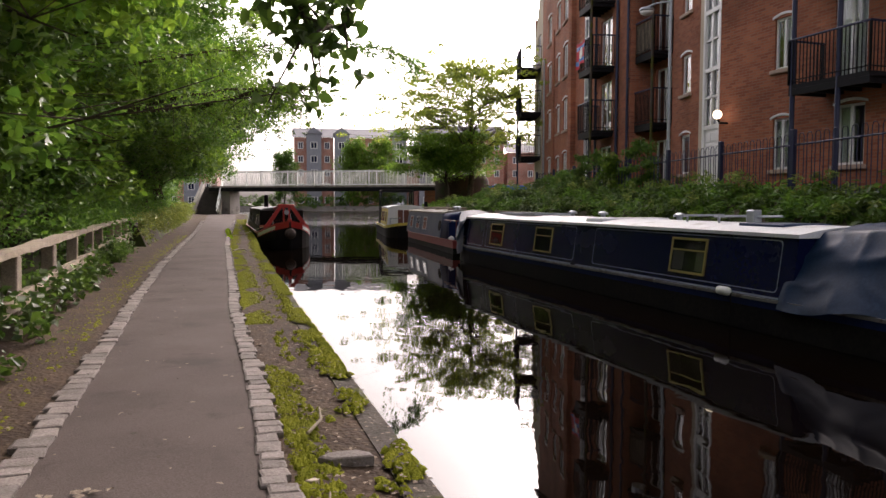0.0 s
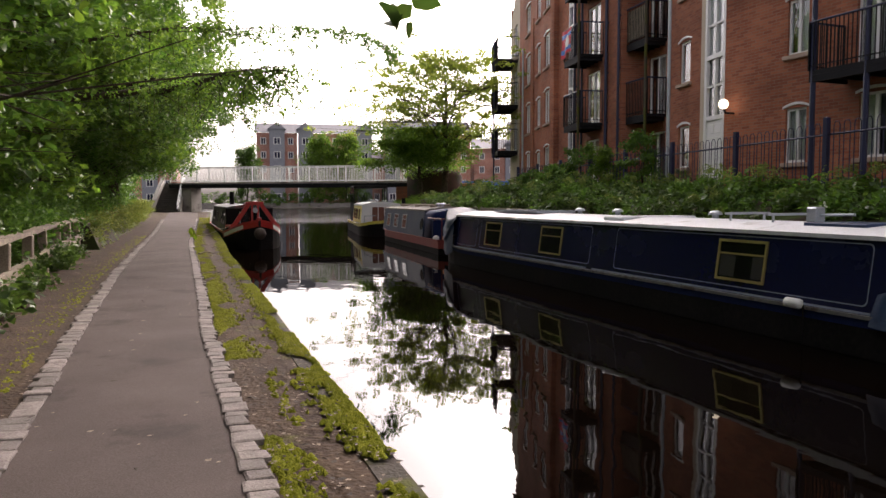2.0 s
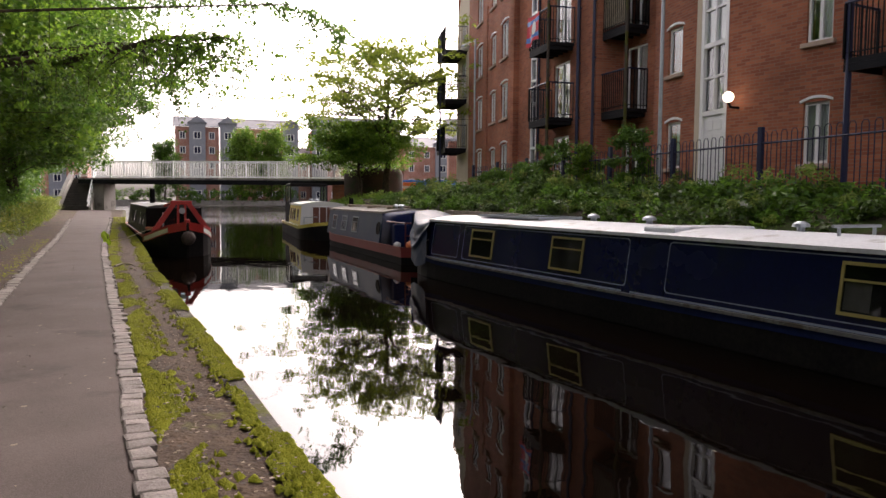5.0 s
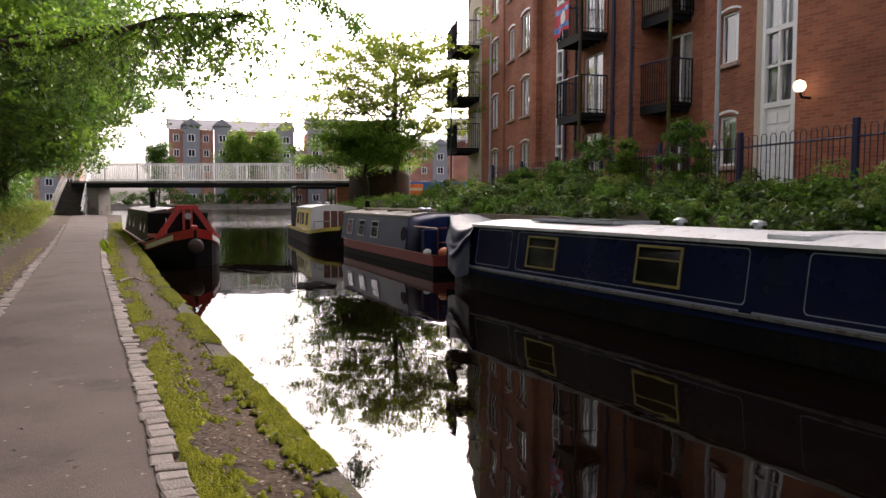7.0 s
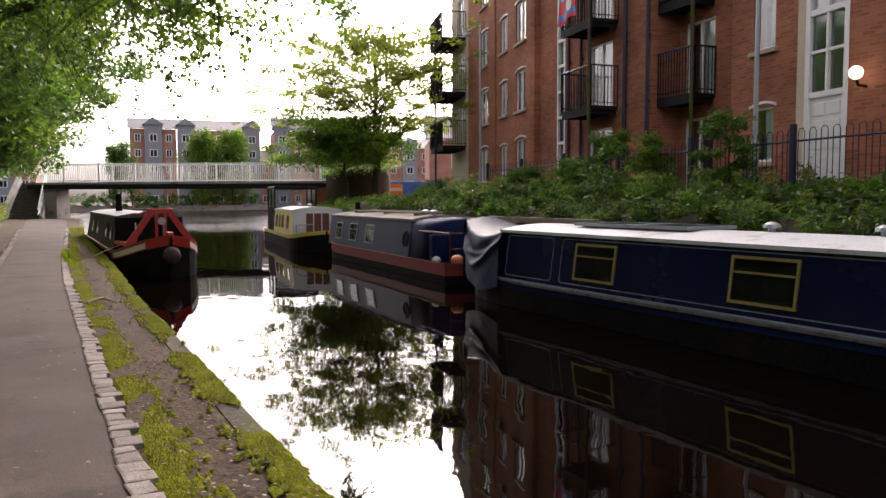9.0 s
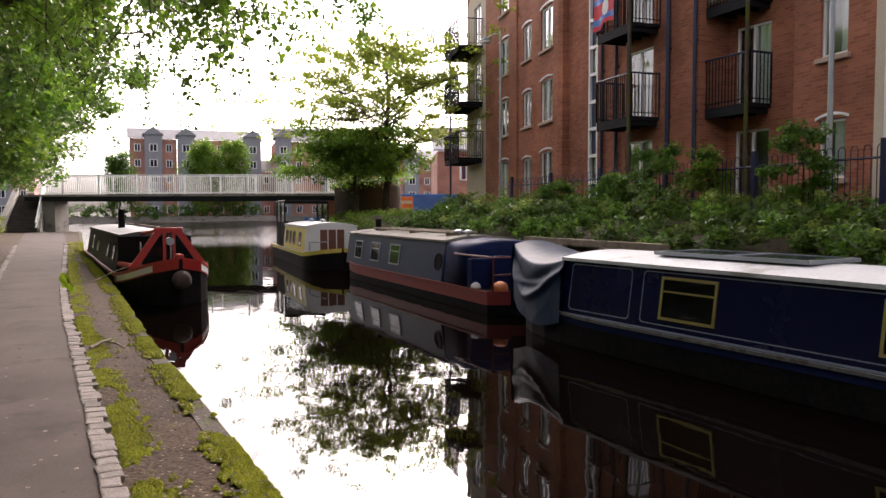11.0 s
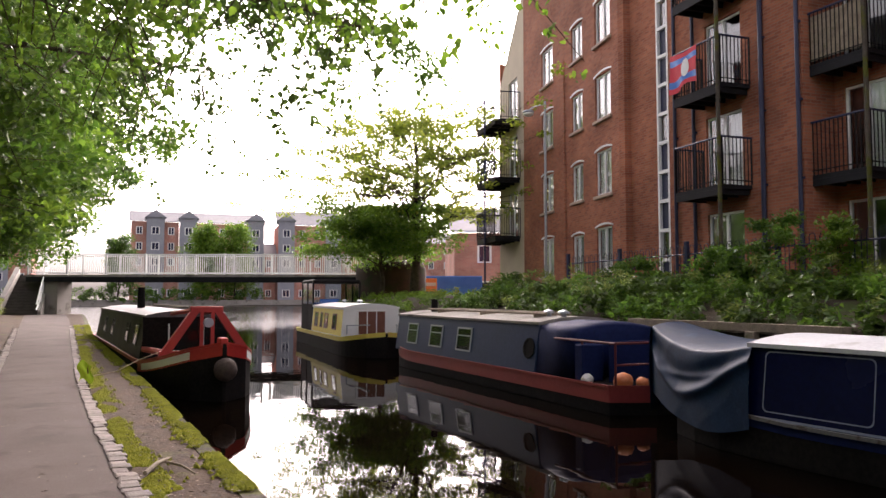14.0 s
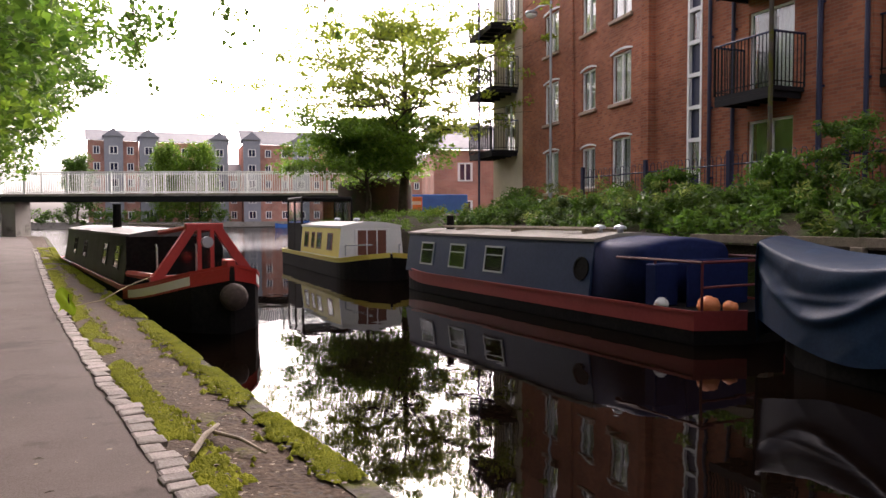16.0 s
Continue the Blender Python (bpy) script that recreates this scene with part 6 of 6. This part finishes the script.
# ---- beyond the bridge ----
def far_block(x, y, turn, w, d, storeys, label, cols, seed, roof=2.6):
    t = thing("house", pose(x, y, 0.3, 0, 0, turn), label, "building")
    hgt = storeys * 3.0 + 0.4
    R = random.Random(seed)
    part("wall", B(0, w, 0, d, 0, hgt), M["brick_hazed"], t)
    bm = loft([[(-0.4, -0.4, hgt), (w + 0.4, -0.4, hgt), (w + 0.4, -0.3, hgt + 0.15), (-0.4, -0.3, hgt + 0.15)], [(-0.4, d / 2, hgt + roof), (w + 0.4, d / 2, hgt + roof), (w + 0.4, d / 2 + 0.1, hgt + roof), (-0.4, d / 2 + 0.1, hgt + roof)]], closed=True)
    part("roof", bm, M["slate"], t)
    for i, c in enumerate(cols):
        if c > 1.6:
            u = w * (i + 0.5) / len(cols)
            bm = B(u - 1.6, u + 1.6, -0.7, 0.02, 0, hgt + 0.8)
            bay = part("bay", bm, M["slate_hazed"], t, "grey clad projecting bay")
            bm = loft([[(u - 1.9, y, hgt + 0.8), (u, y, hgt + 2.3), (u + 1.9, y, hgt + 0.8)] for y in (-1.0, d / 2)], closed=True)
            part("gable_roof", bm, M["slate_hazed"], bay)
        for s in range(storeys):
            u = w * (i + 0.5) / len(cols)
            yy = -0.7 if c > 1.6 else 0.0
            ww = min(c, 1.5) / 2
            z = 0.9 + s * 3.0
            bm = bmesh.new()
            for a in ((-ww, -ww + 0.18, 0, 1.5), (ww - 0.18, ww, 0, 1.5), (-ww, ww, 0, 0.12), (-ww, ww, 1.38, 1.5), (-0.06, 0.06, 0.12, 1.38)):
                box(bm, u + a[0], u + a[1], yy - 0.07, yy - 0.001, z + a[2], z + a[3])
            wdw = part("window", bm, M["white"], t)
            part("pane", B(u - ww + 0.1, u + ww - 0.1, yy - 0.04, yy - 0.003, z + 0.1, z + 1.4), M["solar"], wdw)
    return t


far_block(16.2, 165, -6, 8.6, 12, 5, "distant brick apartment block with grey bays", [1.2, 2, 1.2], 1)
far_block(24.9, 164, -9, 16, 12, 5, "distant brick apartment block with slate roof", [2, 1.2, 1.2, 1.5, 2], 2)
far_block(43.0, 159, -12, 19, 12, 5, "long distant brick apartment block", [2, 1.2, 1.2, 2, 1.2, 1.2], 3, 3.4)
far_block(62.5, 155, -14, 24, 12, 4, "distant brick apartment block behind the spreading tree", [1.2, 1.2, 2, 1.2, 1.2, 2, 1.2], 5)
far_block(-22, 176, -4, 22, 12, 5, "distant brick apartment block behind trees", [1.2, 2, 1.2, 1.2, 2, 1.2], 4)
far_block(40.4, 162, -10, 3.0, 10, 3, "low brick link between distant blocks", [1.2], 9)
tree("tree", (27.2, 152, 0.3), 15.5, 71, spread=3.0, crown=(0.12, 1.0), limbs=26, per=80, size=0.42, mat="leaf_fresh", clump=1.7, label="distant drooping willow by the water", flat=1.1)
tree("tree", (33.0, 152.5, 0.3), 16.0, 72, spread=3.2, crown=(0.12, 1.0), limbs=26, per=80, size=0.42, mat="leaf_fresh", clump=1.8, label="distant drooping willow by the water", flat=1.1)
tree("tree", (13.0, 152, 0.3), 12.5, 73, spread=2.2, crown=(0.2, 1.0), limbs=20, per=80, size=0.4, mat="leaf", clump=1.4, label="distant tree beyond the bridge", flat=0.9)
for i, (x, y) in enumerate(((-14, 90), (-11, 100), (-18, 105), (-22, 112))):
    tree("tree", (x, y, 0.3), 11, 80 + i, spread=4.5, crown=(0.1, 1.0), limbs=18, per=90, size=0.3, mat="leaf", clump=1.5, label="tree beyond the bridge steps")
shrub_band("bank_bushes", 91, 190, lambda y: (-4, 38), (150.5, 153), lambda x, y: (0.2, 2.6), 0.34, "leaf", "bushes along the distant canal bank", 0.9, 60)
tagged(finish("wall_far_bank", B(-90, 90, 151.0, 151.4, -1.2, 0.7), M["concrete"]), "low stained concrete wall along the distant bank", "wall", kind="structure")
tagged(finish("wall_far_low", B(-40, 12, 150.0, 150.3, -1.2, 0.15), M["concrete"]), "pale concrete quay", "wall", kind="structure")
fb = thing("narrowboat", pose(50.0, 140, W, 0, 0, 65), "small blue boat moored beyond the bridge", "boat")
make_hull(fb, 7, 2.0, 1.6, 0.8, 0.6, 0.2, M["bluebin"], None)
make_cabin(fb, 1.0, 4.6, 0.6, 1.2, 0.85, 0.1, M["bluebin"], M["b_navy"])

# things on the grass bank, right of the bridge
bin_ = thing("container", pose(20.5, 56, 1.4, 0, 0, -30), "blue steel container by the bridge end", "container")
part("body", B(0, 5.0, 0, 2.4, 0.1, 1.35, bevel=0.04), M["bluebin"], bin_)
for k in range(12):
    part("rib", B(0.2 + 0.4 * k, 0.3 + 0.4 * k, -0.03, 0.0, 0.15, 1.3), M["bluebin"], bin_)
for i, x in enumerate((18.6, 19.6)):
    br = thing("barrier", pose(x, 52.5 - i * 0.5, 1.5, 0, 0, -30), "red and white plastic road barrier", "barrier", group="barriers")
    part("board", B(0, 0.95, 0, 0.1, 0.2, 1.0, bevel=0.02), M["orange"], br)
    part("stripe", B(0.05, 0.9, -0.006, 0.0, 0.55, 0.75), M["fender"], br)
    part("foot", B(0.1, 0.3, -0.2, 0.3, 0.0, 0.2, bevel=0.02), M["black_metal"], br)
    part("foot", B(0.65, 0.85, -0.2, 0.3, 0.0, 0.2, bevel=0.02), M["black_metal"], br)
far_block(30, 66, -25, 20, 10, 2, "low brick house behind the spreading tree", [1.2, 1.2, 1.2, 1.2], 8)

# ---- stone setts, moss, litter ----
def sett_mesh(seed):
    R = random.Random(seed)
    bm = bmesh.new()
    box(bm, -0.5, 0.5, -0.5, 0.5, -0.6, 0.5)
    top = [v for v in bm.verts if v.co.z > 0]
    for v in bm.verts:
        v.co.x += R.uniform(-0.07, 0.07)
        v.co.y += R.uniform(-0.07, 0.07)
    es = [e for e in bm.edges if all(v in top for v in e.verts)]
    bmesh.ops.bevel(bm, geom=es, offset=0.09, segments=1, affect="EDGES")
    for v in bm.verts:
        if v.co.z > 0.3:
            v.co.z += R.uniform(-0.05, 0.05)
    me = bpy.data.meshes.new("sett")
    bm.to_mesh(me)
    bm.free()
    me.materials.append(M["sett"])
    return me


SETTS = [sett_mesh(k) for k in range(8)]
Rs = random.Random(77)


def sett_row(side, fx, y0, y1, label):
    t = thing("sett_edging", None, label, "kerb")
    y, n = y0, 0
    while y < y1 and n < 290:
        ln = Rs.uniform(0.11, 0.19) if y < 22 else Rs.uniform(0.16, 0.24)
        wd = Rs.uniform(0.13, 0.19) if side < 0 else Rs.uniform(0.12, 0.17)
        ob = new("sett", Rs.choice(SETTS))
        ob.parent = t
        ob.location = (fx(y) + side * (wd / 2 - 0.03) + Rs.uniform(-0.012, 0.012), y + ln / 2, rise(y) - 0.012 + Rs.uniform(-0.004, 0.005))
        ob.scale = (wd - 0.004, ln - 0.008, 0.06)
        ob.rotation_euler = (Rs.uniform(-0.02, 0.02), Rs.uniform(-0.03, 0.03), Rs.uniform(-0.08, 0.08))
        y += ln
        n += 1


sett_row(-1, left_x, 0.4, 44, "row of worn pale stone setts edging the towpath by the fence")
sett_row(1, right_x, 0.6, 45, "row of worn pale stone setts edging the towpath by the water")


def scatter(name, seed, n, fn, size, mat, label, category, narrow=0.7, droop=0.0):
    R = np.random.default_rng(seed)
    pts = np.array([fn(R) for _ in range(n)])
    v, f = leaf_arrays(R, pts, size, droop=droop, narrow=narrow)
    # lay the leaves nearly flat
    c = np.repeat(pts, 4, axis=0)
    v[:, 2] = c[:, 2] + np.abs(v[:, 2] - c[:, 2]) * 0.35
    return tagged(np_mesh(name, v, f, M[mat]), label, category, kind="stuff")


def verge_spot(R):
    y = R.uniform(0.5, 1) ** 2 * 60 - 14 if R.uniform() < 0.3 else R.uniform(0, 26)
    return (R.uniform(right_x(y) + 0.12, edge_x(y) - 0.02), y, rise(y))


def left_spot(R):
    y = R.uniform(0, 24)
    return (R.uniform(-2.3, left_x(y) - 0.1), y, 0.015)


def path_spot(R):
    y = R.uniform(0, 30)
    return (R.uniform(left_x(y), right_x(y)), y, 0.018)


scatter("leaf_litter", 51, 2400, verge_spot, 0.032, "litter", "dry leaves and chips scattered on the canal verge", "leaf litter")
scatter("leaf_litter", 52, 260, left_spot, 0.045, "litter", "dry leaves scattered under the fence", "leaf litter")
scatter("leaf_litter", 53, 170, path_spot, 0.04, "litter", "a few dry leaves on the towpath", "leaf litter")


def moss_patch(R, fn, n, size):
    vs, fs = [], []
    for _ in range(n):
        x, y, r = fn(R)
        base = len(vs)
        k = 9
        ph = R.uniform(0, 6)
        vs.append((x, y, rise(y) + 0.006 + R.uniform(0, 0.01)))
        ring = []
        for a in range(k):
            rr = r * (1 + 0.35 * math.sin(a * 2.1 + ph) + R.uniform(-0.15, 0.15))
            vs.append((x + rr * math.cos(a * 2 * math.pi / k) * 0.75, y + rr * math.sin(a * 2 * math.pi / k) * 1.4, rise(y) - 0.02))
        fs += [(base, base + 1 + a, base + 1 + (a + 1) % k) for a in range(k)]
    return vs, fs


def patchy(R, fx, limit):
    """A spot where a slow noise lets moss grow."""
    while True:
        y = R.uniform(0, 46)
        x = fx(y)
        if noise.noise(Vector((x * 3.0, y * 1.1, 4.0))) > limit + 0.12 * max(0.0, min(1.0, (9 - y) / 5)) and R.uniform() < (0.45 if y < 5 else 1.0):
            return x, y


def moss_inner(R):
    x, y = patchy(R, lambda y: right_x(y) + 0.14 + abs(R.normal()) * 0.1, -0.18)
    return x, y, R.uniform(0.012, 0.045)


def moss_edge(R):
    x, y = patchy(R, lambda y: edge_x(y) - 0.015 - abs(R.normal()) * 0.09, -0.18)
    return x, y, R.uniform(0.012, 0.045)


def moss_left(R):
    y = R.uniform(0, 30)
    return R.uniform(-2.2, left_x(y) - 0.25), y, R.uniform(0.015, 0.06)


for k, (fn, n, lab) in enumerate(((moss_inner, 14000, "bright green moss along the setts"), (moss_edge, 12000, "bright green moss on the canal edge"), (moss_left, 2600, "moss patches beside the fence"))):
    v, f = moss_patch(np.random.default_rng(60 + k), fn, n, 0.1)
    tagged(np_mesh("moss", v, f, M["moss"], smooth=True), lab, "moss", kind="stuff")


def stick(pts, r, label):
    return tagged(finish("stick", T(pts, [r, r * 0.9, r * 0.6, r * 0.3][: len(pts)], 6), M["wood"]), label, "stick")


stick([(0.25, 3.0, 0.03), (0.35, 3.2, 0.04), (0.38, 3.5, 0.03)], 0.01, "thin twig lying on the verge")
part_pin = thing("mooring_pin", pose(0.22, 26.6, 0), "bright lime-green flagged mooring pin in the verge", "mooring pin")
part("pin", T([(0, 0, -0.1), (0.02, 0, 0.3)], 0.012, 6), M["black_metal"], part_pin)
bm = sheet(lambda u, v: (-0.12 + 0.2 * u + 0.03 * math.sin(v * 6), 0.02 * math.sin(u * 7 + v * 5), 0.05 + 0.3 * v + 0.05 * math.sin(u * 5)), 8, 8)
part("flag", bm, M["lime"], part_pin, "crumpled lime-green plastic flag", True)
tagged(finish("mooring_rope", T([(0.22, 26.6, 0.12), (0.7, 27.0, 0.15), (1.1, 27.4, 0.3), (1.5, 27.6, 0.42)], 0.008, 6), M["rope"]), "pale mooring rope from boat to pin", "rope")

# ---- small things on the ground where the walk begins ----
def slab_stone(x, y, w, l, turn, mat, name, label, h=0.025):
    bm = bmesh.new()
    ring = [(w * math.cos(a * math.pi / 4 + 0.3) * (1 + 0.2 * math.sin(a * 2.3 + x * 9)), l * math.sin(a * math.pi / 4 + 0.3) * (1 + 0.2 * math.cos(a * 1.7 + y * 7))) for a in range(8)]
    bm = loft([[(px, py, -0.03) for px, py in ring], [(px, py, h * 0.7) for px, py in ring], [(px * 0.85, py * 0.85, h) for px, py in ring]], closed=True)
    bm.transform(pose(x, y, 0, 0, 0, turn))
    return tagged(finish(name, bm, mat), label, "stone")


slab_stone(0.4, 2.62, 0.14, 0.07, -10, M["sett"], "stone", "broken flat stone slab lying on the verge")
for x, y in ((0.41, 2.04), (0.47, 1.96), (0.38, 1.84), (0.2, 2.35)):
    slab_stone(x, y, 0.028, 0.018, x * 900, M["render"], "stone", "small pale stone chip on the verge", 0.012)
stick([(0.1, 1.75, 0.02), (0.22, 1.94, 0.03), (0.25, 2.15, 0.02)], 0.008, "thin bent twig lying on the verge")
stick([(-0.78, 2.05, 0.025), (-0.76, 2.2, 0.03), (-0.8, 2.36, 0.025)], 0.008, "pale peeled twig lying on the towpath")
stick([(0.2, 19.5, 0.03), (0.33, 19.75, 0.05), (0.47, 19.98, 0.04)], 0.02, "bare pale stick lying on the verge")
stick([(0.4, 19.9, 0.03), (0.5, 19.6, 0.04), (0.55, 19.3, 0.03)], 0.012, "dark twig lying on the verge")
scatter("leaf_litter", 54, 90, lambda R: (R.uniform(-1.3, -0.2), R.uniform(0.5, 26), 0.018), 0.055, "dark_leaf", "dark wet leaves stuck to the towpath", "leaf litter")
scatter("leaf_litter", 55, 1500, verge_spot, 0.045, "dark_leaf", "dark rotting leaves on the verge", "leaf litter")
scatter("leaf_litter", 56, 14, lambda R: (-0.85 + R.normal() * 0.09, 2.42 + R.normal() * 0.03, 0.022), 0.06, "litter", "small heap of dry leaves on the towpath", "leaf litter")
